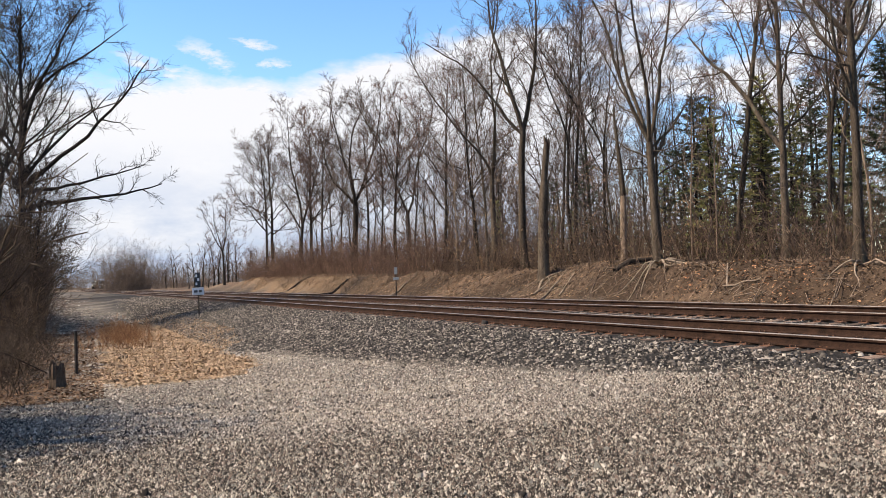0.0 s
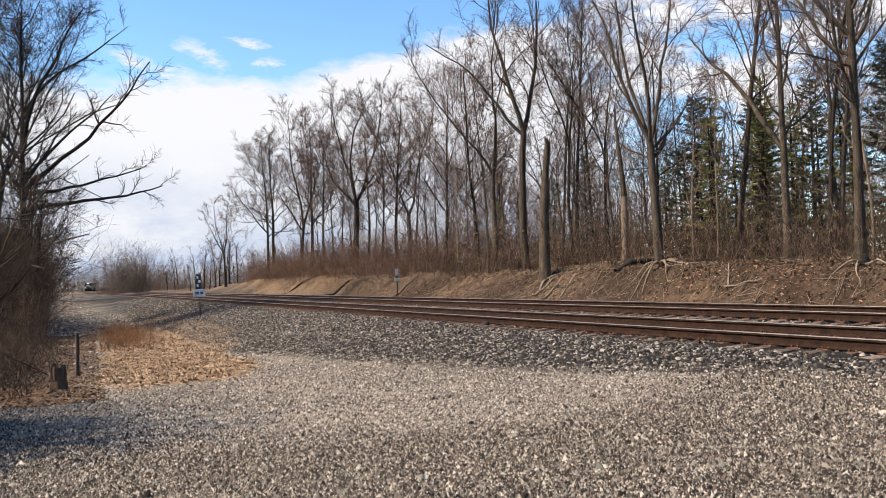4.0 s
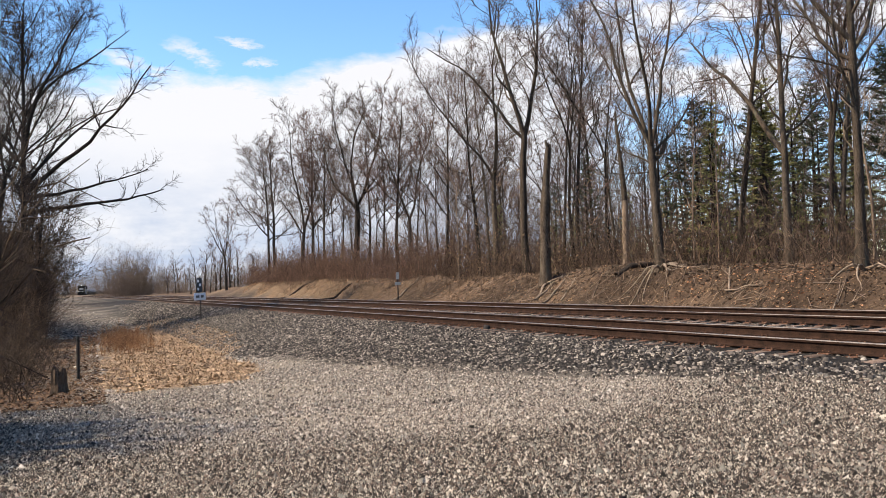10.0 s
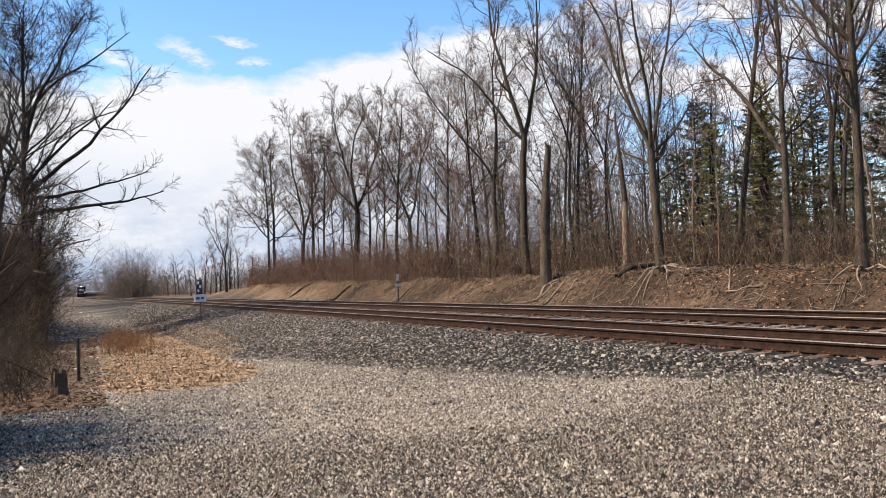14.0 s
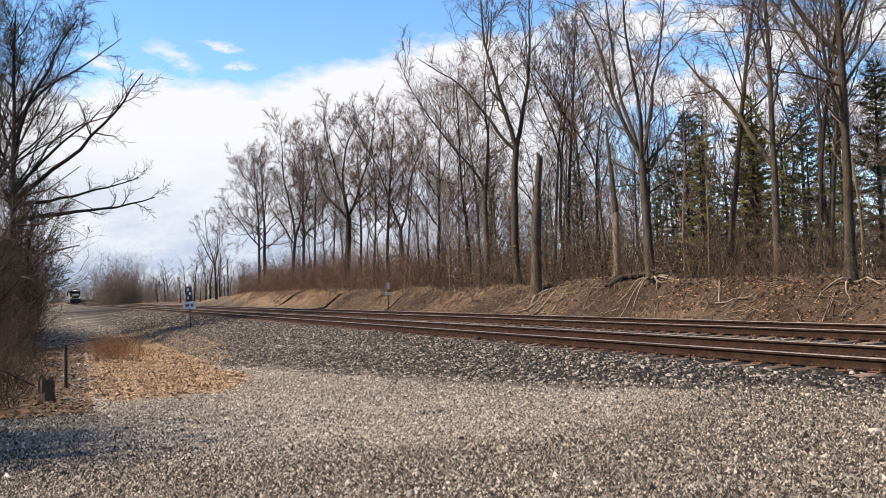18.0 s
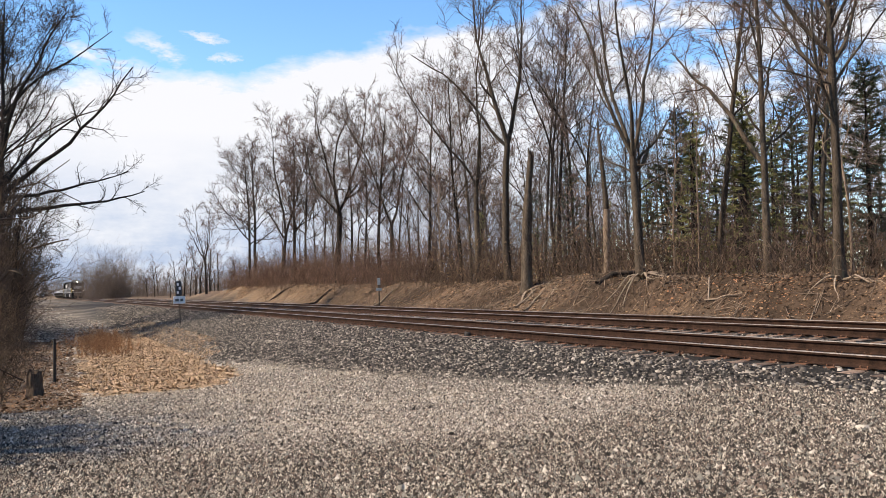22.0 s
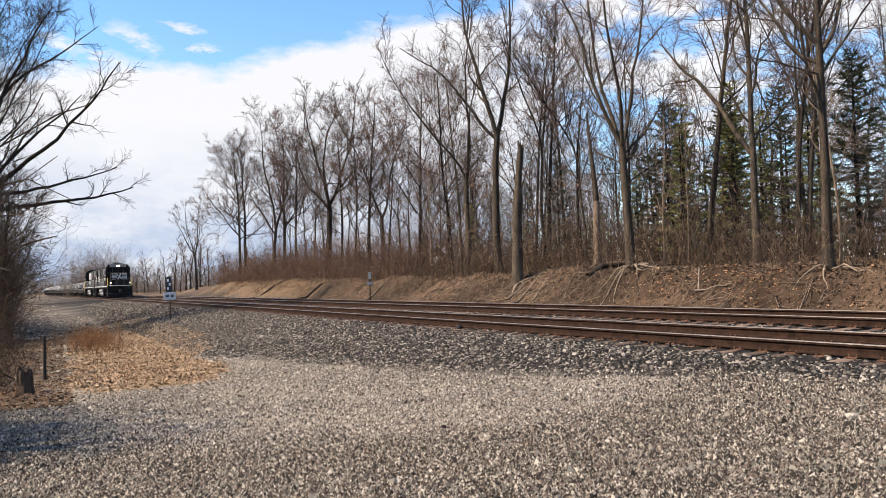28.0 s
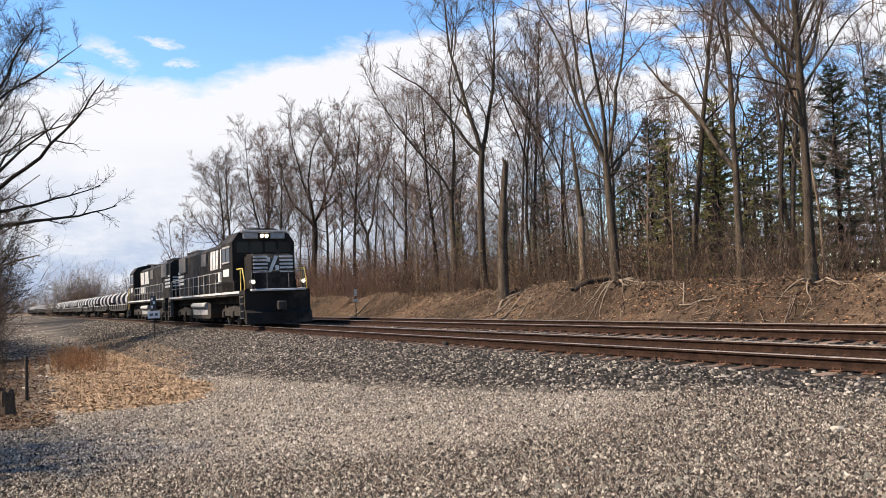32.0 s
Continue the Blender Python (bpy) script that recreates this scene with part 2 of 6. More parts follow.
def tubes(lines, sides=5):
    """Vertices and faces of tapered tubes: lines of (points, radii)."""
    vs, fs, base = [], [], 0
    ang = np.arange(sides) * (2 * math.pi / sides)
    ca, sa = np.cos(ang), np.sin(ang)
    for pts, rad in lines:
        p = np.asarray(pts, float)
        r = np.asarray(rad, float)
        d = np.gradient(p, axis=0)
        d /= np.linalg.norm(d, axis=1)[:, None] + 1e-9
        ref = np.array([0.0, 0.0, 1.0]) if abs(d[0, 2]) < 0.8 else np.array([1.0, 0.0, 0.0])
        u = np.cross(d, ref)
        u /= np.linalg.norm(u, axis=1)[:, None] + 1e-9
        w = np.cross(d, u)
        ring = p[:, None, :] + r[:, None, None] * (u[:, None, :] * ca[None, :, None] + w[:, None, :] * sa[None, :, None])
        k = len(p)
        vs.append(ring.reshape(-1, 3))
        i = np.arange(k - 1)[:, None] * sides + np.arange(sides)[None, :]
        j = np.arange(k - 1)[:, None] * sides + (np.arange(sides)[None, :] + 1) % sides
        fs.append(np.stack([i, j, j + sides, i + sides], -1).reshape(-1, 4) + base)
        base += k * sides
    if not vs:
        return np.zeros((0, 3)), np.zeros((0, 4), int)
    return np.concatenate(vs), np.concatenate(fs)


def sticks(rows):
    """Vertices and faces of many thin three-sided sticks: rows of start, end and the two radii."""
    rows = np.concatenate(rows) if isinstance(rows, list) else rows
    a, b, r0, r1 = rows[:, :3], rows[:, 3:6], rows[:, 6:7], rows[:, 7:8]
    d = b - a
    d /= np.linalg.norm(d, axis=1)[:, None] + 1e-9
    ref = np.where(abs(d[:, 2:3]) < 0.8, np.array([[0.0, 0, 1]]), np.array([[1.0, 0, 0]]))
    u = np.cross(d, ref)
    u /= np.linalg.norm(u, axis=1)[:, None] + 1e-9
    w = np.cross(d, u)
    ring = [u * math.cos(2.0944 * k) + w * math.sin(2.0944 * k) for k in range(3)]
    v = np.stack([a + r0 * q for q in ring] + [b + r1 * q for q in ring], 1).reshape(-1, 3)
    q = np.array([(0, 1, 4, 3), (1, 2, 5, 4), (2, 0, 3, 5)])
    f = (q[None] + (np.arange(len(rows)) * 6)[:, None, None]).reshape(-1, 4)
    return v, f


def turned_off(g, d, angle):
    """Directions at those angles from the directions d, to chance sides."""
    r = g.normal(0, 1, d.shape)
    r -= d * (r * d).sum(1)[:, None]
    r /= np.linalg.norm(r, axis=1)[:, None] + 1e-9
    return d * np.cos(angle)[:, None] + r * np.sin(angle)[:, None]


def fast_mesh(name, v, f, material, smooth=True):
    """A mesh from arrays of vertices and of equal-sided faces."""
    me = bpy.data.meshes.new(name)
    k = f.shape[1]
    me.vertices.add(len(v))
    me.vertices.foreach_set("co", np.ascontiguousarray(v, dtype=np.float32).ravel())
    me.loops.add(f.size)
    me.loops.foreach_set("vertex_index", np.ascontiguousarray(f, dtype=np.int32).ravel())
    me.polygons.add(len(f))
    me.polygons.foreach_set("loop_start", np.arange(0, f.size, k, dtype=np.int32))
    me.update(calc_edges=True)
    me.validate()
    if smooth:
        me.shade_smooth()
    me.materials.append(material)
    return me


# ---- the line of the railway: a gentle curve, s along it towards the camera, n across it (far side positive) ----
S = np.arange(-900.0, 140.1, 2.0)
CURV = np.interp(S, (-600, -350, -200, -100, 0, 40), (0.00158, 0.00048, -0.00002, -0.00022, -0.00005, 0.0015))
TH = np.cumsum(CURV) * 2.0
ZERO = int(np.argmin(abs(S)))
TH = TH - TH[ZERO] + 0.42215
LX = np.cumsum(np.sin(TH)) * 2.0
LY = np.cumsum(-np.cos(TH)) * 2.0
LX, LY = LX - LX[ZERO] - 6.475, LY - LY[ZERO] + 41.85
RAIL_Z = 0.54
GAUGE = 1.5
SECOND = 4.263     # from the near track's centre to the far one's


def on_line(s, n=0.0):
    """x, y and heading at s along the line, n to its far side."""
    x, y, th = np.interp(s, S, LX), np.interp(s, S, LY), np.interp(s, S, TH)
    return x + np.cos(th) * n, y + np.sin(th) * n, th


def line_coords(x, y):
    """s and n of places in plan."""
    x, y = np.atleast_1d(np.asarray(x, float)), np.atleast_1d(np.asarray(y, float))
    s, n = np.zeros(len(x)), np.zeros(len(x))
    for a in range(0, len(x), 20000):
        b = slice(a, a + 20000)
        d2 = (x[b, None] - LX[None, ::2]) ** 2 + (y[b, None] - LY[None, ::2]) ** 2
        i = np.argmin(d2, axis=1) * 2
        dx, dy = x[b] - LX[i], y[b] - LY[i]
        s[b] = S[i] + dx * np.sin(TH[i]) - dy * np.cos(TH[i])
        n[b] = dx * np.cos(TH[i]) + dy * np.sin(TH[i])
    return s, n


def smooth(a, b, v):
    t = np.clip((v - a) / (b - a), 0, 1)
    return t * t * (3 - 2 * t)


def waves(x, y, k, seed=0.0):
    """A cheap rolling noise, about -1 to 1."""
    return (np.sin(x * k + 1.7 * np.sin(y * k * 0.83 + seed) + seed) + np.sin(y * k * 1.31 + 1.3 * np.sin(x * k * 0.71 - seed) + 2.1 * seed)
            + 0.6 * np.sin((x + y) * k * 2.3 + seed * 3.3) + 0.4 * np.sin((x * 0.7 - y) * k * 4.1 + seed)) / 3.0


def toe(s):
    """How far the shoulder of ballast reaches towards the lot."""
    return np.interp(s, (-20, 11, 21, 26, 28, 31.5, 40), (6.6, 6.1, 5.1, 4.3, 4.0, 2.7, 2.45))


def lot_height(x, y, s):
    plane = np.maximum(0.056 * x - 0.0093 * y, -0.78)
    far = smooth(-25, -90, s)
    return plane * (1 - far) - 0.05 * far


BED = 0.30
BANK_FOOT = 6.7


def bank_height(s):
    return 1.2 + 0.35 * smooth(0, -40, s) - 1.35 * smooth(-66, -86, s)


def height(x, y):
    """The ground's height, with its line coordinates."""
    x, y = np.atleast_1d(np.asarray(x, float)), np.atleast_1d(np.asarray(y, float))
    s, n = line_coords(x, y)
    low = lot_height(x, y, s) + 0.018 * waves(x, y, 1.1, 2.0) + 0.012 * waves(x, y, 2.7, 5.0)
    fall = np.clip((-1.6 - n) / (toe(s) - 1.6), 0, 1)
    near = BED + (low - BED) * (0.75 * fall + 0.25 * fall * fall) + 0.025 * n * smooth(-3, 0, n) + 0.02 * waves(x, y, 3.1, 1.0) * (1 - fall)
    bed = BED + 0.025 * np.clip(n, 0, 8) + 0.012 * waves(x, y, 2.2, 4.0)
    edge = BANK_FOOT + 0.5 * waves(s, s * 0.3, 0.21, 3.0)
    steep = 2.4 + 0.8 * waves(s, s * 0.2, 0.13, 7.0)
    up = smooth(edge, edge + steep, n)
    bank = bed + up * (bank_height(s) + 0.2 * waves(x, y, 0.45, 1.5) + 0.15 * waves(x, y, 1.6, 3.5) + 0.09 * waves(x, y, 3.6, 2.5)
                       + 0.35 * np.exp(-((x - 8.0) / 2.6) ** 2 - ((y - 36.0) / 4.0) ** 2)) + smooth(10, 40, n) * 0.5
    z = np.where(n < -1.0, near, np.where(n > 5.5, bank, bed))
    gone = smooth(300, 900, np.hypot(x, y))
    return z * (1 - gone) + 0.3 * gone, s, n


def ground_z(x, y):
    return float(height(x, y)[0][0])


def graded(lo, hi, step, far, grow=1.25):
    """Grid lines: even between lo and hi, then wider and wider out to far."""
    mid = list(np.arange(lo, hi + step / 2, step))
    a, d = lo, step
    left = []
    while a > -far:
        d *= grow
        a -= d
        left.append(a)
    b, d, right = hi, step, []
    while b < far:
        d *= grow
        b += d
        right.append(b)
    return np.array(left[::-1] + mid + right)


def ground_material():
    m, nodes, links, bsdf = graph("ground_cover")
    co = nodes.new("ShaderNodeTexCoord").outputs["Object"]

    def attr(name):
        a = nodes.new("ShaderNodeAttribute")
        a.attribute_name = name
        return a.outputs["Fac"]

    big = noise_node(nodes, links, co, 0.35, 5.0)
    mid = noise_node(nodes, links, co, 2.6, 5.0, 0.7)
    fine = noise_node(nodes, links, co, 28.0, 4.0, 0.75)
    grit = nodes.new("ShaderNodeTexVoronoi")
    grit.inputs["Scale"].default_value = 26.0
    links.new(co, grit.inputs["Vector"])
    speck = fmath(nodes, links, "ADD", fmath(nodes, links, "MULTIPLY", fine, 0.5), fmath(nodes, links, "MULTIPLY", mid, 0.5))
    gravel = ramp(nodes, links, speck, [(0.34, (0.0286, 0.0234, 0.0182)), (0.5, (0.13, 0.111, 0.0884)), (0.66, (0.325, 0.282, 0.229))])
    gravel = mixc(nodes, links, ramp(nodes, links, big, [(0.45, (0, 0, 0)), (0.6, (1, 1, 1))]), gravel, (0.25, 0.21, 0.16))
    cell = nodes.new("ShaderNodeHueSaturation")
    links.new(fmath(nodes, links, "ADD", fmath(nodes, links, "MULTIPLY", grit.outputs["Color"], 0.7), 0.62), cell.inputs["Value"])
    links.new(gravel, cell.inputs["Color"])
    gravel = cell.outputs[0]
    # near-black below the stones: the shade of their gaps put into the colour
    ballast = ramp(nodes, links, speck, [(0.36, (0.007, 0.006, 0.005)), (0.64, (0.04, 0.035, 0.03))])
    earth = ramp(nodes, links, speck, [(0.36, (0.0163, 0.0112, 0.0075)), (0.64, (0.07, 0.045, 0.0287))])
    litter = ramp(nodes, links, speck, [(0.36, (0.045, 0.028, 0.019)), (0.64, (0.2, 0.13, 0.082))])
    straw = ramp(nodes, links, speck, [(0.36, (0.13, 0.08, 0.045)), (0.64, (0.34, 0.23, 0.135))])
    col = mixc(nodes, links, attr("ballast"), gravel, ballast)
    col = mixc(nodes, links, attr("earth"), col, earth)
    col = mixc(nodes, links, attr("litter"), col, litter)
    col = mixc(nodes, links, attr("straw"), col, straw)
    links.new(col, bsdf.inputs["Base Color"])
    bsdf.inputs["Roughness"].default_value = 0.95
    bsdf.inputs["Specular IOR Level"].default_value = 0.08
    b = nodes.new("ShaderNodeBump")
    b.inputs["Strength"].default_value, b.inputs["Distance"].default_value = 0.9, 0.03
    links.new(fmath(nodes, links, "ADD", speck, fmath(nodes, links, "MULTIPLY", grit.outputs["Distance"], -0.6)), b.inputs["Height"])
    links.new(b.outputs[0], bsdf.inputs["Normal"])
    return m


def straw_zone(x, y):
    """How much dry grass grows at a place: the dip beside the lot and the strip along the left thicket."""
    px = x + 1.0 * waves(x, y, 0.5, 3.0) + 0.35 * waves(x, y, 1.9, 1.0)
    edge = -5.6 - 0.30 * (y - 24)      # boundary of the gravel lot, running away to the left
    a = smooth(edge + 0.5, edge - 0.9, px) * smooth(16.5, 21.0, y + 0.8 * waves(x, y, 0.6, 8.0))
    return np.clip(a * smooth(-0.7, 0.7, x + 0.405 * y + 0.5 * waves(x, y, 0.8, 2.0)), 0, 1)


def coarse(x, y):
    """Where the lot's gravel is coarse and dark: towards the camera and to the right of its trodden middle."""
    d = ((x + 1.0) / (4.6 + 0.12 * y)) ** 2 + ((y - 14.5) / 5.0) ** 2
    return smooth(0.55, 1.5, d + 0.35 * waves(x, y, 0.8, 5.0)) * smooth(17, 14, y)


def build_ground():
    gx = graded(-24.0, 18.0, 0.3, 2500)
    gy = graded(2.0, 62.0, 0.3, 2500)
    xx, yy = np.meshgrid(gx, gy)
    x, y = xx.ravel(), yy.ravel()
    z, s, n = height(x, y)
    nx, ny = len(gx), len(gy)
    i = (np.arange(ny - 1)[:, None] * nx + np.arange(nx - 1)[None, :]).ravel()
    me = fast_mesh("ground", np.stack([x, y, z], 1), np.stack([i, i + 1, i + nx + 1, i + nx], 1), ground_material())
    straw = straw_zone(x, y) * smooth(-4.2, -5.4, n) * smooth(-60, -30, s) * smooth(56, 46, y)
    far_field = smooth(-60, -80, n) + smooth(70, 90, n)
    # dark bands along the road: tree shadows painted into the ground colour
    shade_bands = smooth(-28, -45, s) * (np.exp(-((n + 6.2 + 0.3 * waves(s, s, 0.1, 1.0)) / 0.9) ** 2) + np.exp(-((n + 9.6) / 0.7) ** 2) * smooth(-40, -60, s))
    on_stone = smooth(-toe(s) - 0.3, -toe(s) + 0.3, n + 0.25 * waves(x, y, 2.4, 6.0)) * smooth(BANK_FOOT + 0.3, BANK_FOOT - 0.6, n)
    bank = smooth(BANK_FOOT - 0.4, BANK_FOOT + 0.3, n + 0.25 * waves(x, y, 2.0, 1.0))
    leaf = bank * np.clip(0.35 + 0.9 * waves(x, y, 0.55, 6.0) + smooth(8.5, 10.0, n) * 0.6, 0, 1)
    sand = bank * smooth(-4, -48, s) * smooth(10.5, 8.5, n)
    thicket = smooth(0.6, -0.7, x + 0.408 * y + 0.5 * waves(x, y, 0.8, 2.0)) * smooth(15.5, 18.0, y + 0.5 * waves(x, y, 1.0, 9.0)) * smooth(-10, -13, n) * smooth(-130, -100, s)
    # the coarse lot takes the near-black base too, for shade between its stones
    values = {"ballast": np.clip(np.maximum.reduce([on_stone, 0.8 * coarse(x, y), shade_bands, smooth(45, 60, y) * (0.15 + 0.4 * waves(x, y, 0.35, 2.0)) * (n < -6)]), 0, 1), "earth": np.clip(bank + thicket, 0, 1), "litter": np.clip(leaf * (1 - sand) + thicket * (0.45 + 0.5 * waves(x, y, 1.1, 4.0)), 0, 1),
              "straw": np.clip(np.maximum.reduce([straw, far_field * 0.8, sand * 0.75]), 0, 1)}
    for key, v in values.items():
        a = me.attributes.new(key, "FLOAT", "POINT")
        a.data.foreach_set("value", np.ascontiguousarray(v, dtype=np.float32))
    ob = new("ground", me)
    tagged(ob, "grey gravel lot with dry grass, rough ballast and an earth bank", "ground", kind="structure")


build_ground()

# ---- clouds: a far shell of the sky that drifts, clear where the blue shows ----
def cloud_material():
    m = bpy.data.materials.new("cloud_cover")
    m.use_nodes = True
    nodes, links = m.node_tree.nodes, m.node_tree.links
    nodes.remove(nodes["Principled BSDF"])
    out = nodes["Material Output"]
    co = nodes.new("ShaderNodeTexCoord").outputs["Object"]
    sep = nodes.new("ShaderNodeSeparateXYZ")
    unit = nodes.new("ShaderNodeVectorMath")
    unit.operation = "NORMALIZE"
    links.new(co, unit.inputs[0])
    links.new(unit.outputs[0], sep.inputs[0])
    el = fmath(nodes, links, "MULTIPLY", fmath(nodes, links, "ARCSINE", sep.outputs["Z"]), 180 / math.pi)
    az = fmath(nodes, links, "MULTIPLY", fmath(nodes, links, "ARCTAN2", sep.outputs["X"], sep.outputs["Y"]), 180 / math.pi)
    flat = nodes.new("ShaderNodeCombineXYZ")
    links.new(fmath(nodes, links, "MULTIPLY", az, 0.05), flat.inputs[0])
    links.new(fmath(nodes, links, "MULTIPLY", el, 0.12), flat.inputs[1])
    puff = noise_node(nodes, links, flat.outputs[0], 1.6, 7.0, 0.62)
    wisp = noise_node(nodes, links, flat.outputs[0], 3.2, 6.0, 0.6)
    fine = noise_node(nodes, links, flat.outputs[0], 9.0, 6.0, 0.65)
    fine2 = noise_node(nodes, links, flat.outputs[0], 14.0, 6.0, 0.65)
    # upper edge of the bank of cloud: rising from left to right
    top = nodes.new("ShaderNodeFloatCurve")
    curve = top.mapping.curves[0]
    pts = [(0.0, 0.36), (0.38, 0.44), (0.43, 0.465), (0.45, 0.45), (0.468, 0.455), (0.483, 0.505), (0.492, 0.545), (0.51, 0.575), (0.53, 0.62), (0.57, 0.68), (0.64, 0.6), (1.0, 0.36)]
    while len(curve.points) < len(pts):
        curve.points.new(0.5, 0.5)
    for p, (a, b) in zip(curve.points, pts):
        p.location = (a, b)
    top.mapping.update()
    links.new(fmath(nodes, links, "MULTIPLY_ADD", az, 1 / 360, 0.5), top.inputs["Value"])
    edge = fmath(nodes, links, "MULTIPLY", top.outputs[0], 28.0)
    ragged = fmath(nodes, links, "MULTIPLY", fmath(nodes, links, "SUBTRACT", puff, 0.5), 7.0)
    over = fmath(nodes, links, "SUBTRACT", fmath(nodes, links, "ADD", edge, ragged), el)
    bank = fmath(nodes, links, "MULTIPLY_ADD", over, 0.9, 0.35, clamp=True)
    # gaps of blue in the cloud on the far right
    side = fmath(nodes, links, "MULTIPLY_ADD", az, 0.11, -0.75, clamp=True)
    hole = ramp(nodes, links, wisp, [(0.44, (1, 1, 1)), (0.56, (0, 0, 0))])
    bank = fmath(nodes, links, "MULTIPLY", bank, fmath(nodes, links, "SUBTRACT", 1.0, fmath(nodes, links, "MULTIPLY", hole, side)))
    # loose wisps above the bank
    def tuft(a0, e0, wa, we, tilt):
        da = fmath(nodes, links, "ADD", fmath(nodes, links, "SUBTRACT", az, a0), fmath(nodes, links, "MULTIPLY_ADD", fine, 3.0, -1.5))
        de = fmath(nodes, links, "ADD", fmath(nodes, links, "ADD", fmath(nodes, links, "SUBTRACT", el, e0), fmath(nodes, links, "MULTIPLY_ADD", fine2, 1.6, -0.8)), fmath(nodes, links, "MULTIPLY", da, tilt))
        q = fmath(nodes, links, "ADD", fmath(nodes, links, "POWER", fmath(nodes, links, "MULTIPLY", da, 1 / wa), 2.0), fmath(nodes, links, "POWER", fmath(nodes, links, "MULTIPLY", de, 1 / we), 2.0))
        body = fmath(nodes, links, "SUBTRACT", 1.0, q, clamp=True)
        return fmath(nodes, links, "MULTIPLY", body, fmath(nodes, links, "MULTIPLY_ADD", fine2, 5.0, -1.7, clamp=True))

    loose = None
    for spec in ((-15.2, 14.7, 1.9, 0.75, 0.42), (-12.4, 15.5, 1.5, 0.4, 0.1), (-10.8, 14.3, 1.0, 0.28, 0.0), (-16.9, 13.5, 2.4, 0.5, 0.1), (-19.5, 14.2, 1.6, 0.6, 0.2)):
        t = tuft(*spec)
        loose = t if loose is None else fmath(nodes, links, "MAXIMUM", loose, t)
    cover = fmath(nodes, links, "MAXIMUM", bank, fmath(nodes, links, "MULTIPLY", loose, 0.85))
    cover = fmath(nodes, links, "MULTIPLY", cover, 0.97)
    # grey-blue flat undersides low down, white above
    low = noise_node(nodes, links, flat.outputs[0], 2.3, 6.0, 0.65)
    lowness = fmath(nodes, links, "MULTIPLY_ADD", el, -0.12, 1.15, clamp=True)
    grey = fmath(nodes, links, "MULTIPLY", lowness, ramp(nodes, links, low, [(0.38, (0.2, 0.2, 0.2)), (0.6, (1, 1, 1))]), clamp=True)
    tone = mixc(nodes, links, grey, (0.92, 0.98, 1.07), (0.46, 0.6, 0.86))
    em = nodes.new("ShaderNodeEmission")
    links.new(tone, em.inputs["Color"])
    em.inputs["Strength"].default_value = 0.58
    clear = nodes.new("ShaderNodeBsdfTransparent")
    mix = nodes.new("ShaderNodeMixShader")
    links.new(cover, mix.inputs[0])
    links.new(clear.outputs[0], mix.inputs[1])
    links.new(em.outputs[0], mix.inputs[2])
    links.new(mix.outputs[0], out.inputs["Surface"])
    return m


def build_clouds():
    rings, seg, rad = 24, 72, 3200.0
    v, f = [], []
    for i in range(rings):
        e = radians(-2 + 91.0 * i / (rings - 1))
        for j in range(seg):
            a = 2 * math.pi * j / seg
            v.append((rad * math.cos(e) * math.sin(a), rad * math.cos(e) * math.cos(a), rad * math.sin(e)))
    for i in range(rings - 1):
        for j in range(seg):
            k = (j + 1) % seg
            f.append((i * seg + j, i * seg + k, (i + 1) * seg + k, (i + 1) * seg + j))
    ob = link_part("backdrop", mesh_of("cloud_cover", v, f, True), cloud_material())
    ob.matrix_basis = pose(0, 0, EYE)
    return tagged(ob, "drifting bank of white cloud with loose wisps below blue sky", "clouds", kind="structure")


clouds = build_clouds()

# ---- the two tracks ----
RAIL_OUTLINE = [(-0.076, 0.0), (0.076, 0.0), (0.076, 0.016), (0.014, 0.034), (0.009, 0.06), (0.009, 0.125), (0.036, 0.142), (0.037, 0.172), (0.026, 0.186),
                (-0.026, 0.186), (-0.037, 0.172), (-0.036, 0.142), (-0.009, 0.125), (-0.009, 0.06), (-0.014, 0.034), (-0.076, 0.016)]


def rail_mesh(n, top, s0, s1):
    """A swept rail at n across the line; its running face is a second material."""
    ss = np.concatenate([np.arange(s0, -60, 12.0), np.arange(max(s0, -60), s1 + 0.1, 2.0)])
    k = len(RAIL_OUTLINE)
    v, f, mats = [], [], []
    for s in ss:
        x, y, th = on_line(s, n)
        for a, h in RAIL_OUTLINE:
            v.append((x + math.cos(th) * a, y + math.sin(th) * a, top - 0.186 + h))
    for i in range(len(ss) - 1):
        for j in range(k):
            q = (j + 1) % k
            f.append((i * k + j, i * k + q, (i + 1) * k + q, (i + 1) * k + j))
            mats.append(1 if j in (8, 9) else 0)
    me = mesh_of("rail", v, f)
    me.materials.append(RAIL_SIDE)
    me.materials.append(RAIL_TOP)
    me.polygons.foreach_set("material_index", mats)
    return me


def tie_mesh(seed):
    rng = random.Random(seed)
    bm = box(bmesh.new(), -0.115, 0.115, -1.3, 1.3, -0.17, 0.0, 0.012)
    for v in bm.verts:
        v.co += Vector((rng.uniform(-0.008, 0.008), rng.uniform(-0.03, 0.03), rng.uniform(-0.006, 0.006)))
    me = bpy.data.meshes.new("tie")
    bm.to_mesh(me)
    bm.free()
    me.materials.append(TIE)
    return me


def plate_mesh():
    bm = box(bmesh.new(), -0.1, 0.1, -0.18, 0.18, 0.0, 0.018, 0.004)
    for a in (-0.06, 0.06):
        for b in (-0.1, 0.1):
            box(bm, a - 0.012, a + 0.012, b - 0.016, b + 0.016, 0.018, 0.05)
    me = bpy.data.meshes.new("tie_plate")
    bm.to_mesh(me)
    bm.free()
    me.materials.append(RUST)
    return me


TIES = [tie_mesh(k) for k in range(5)]
PLATE = plate_mesh()


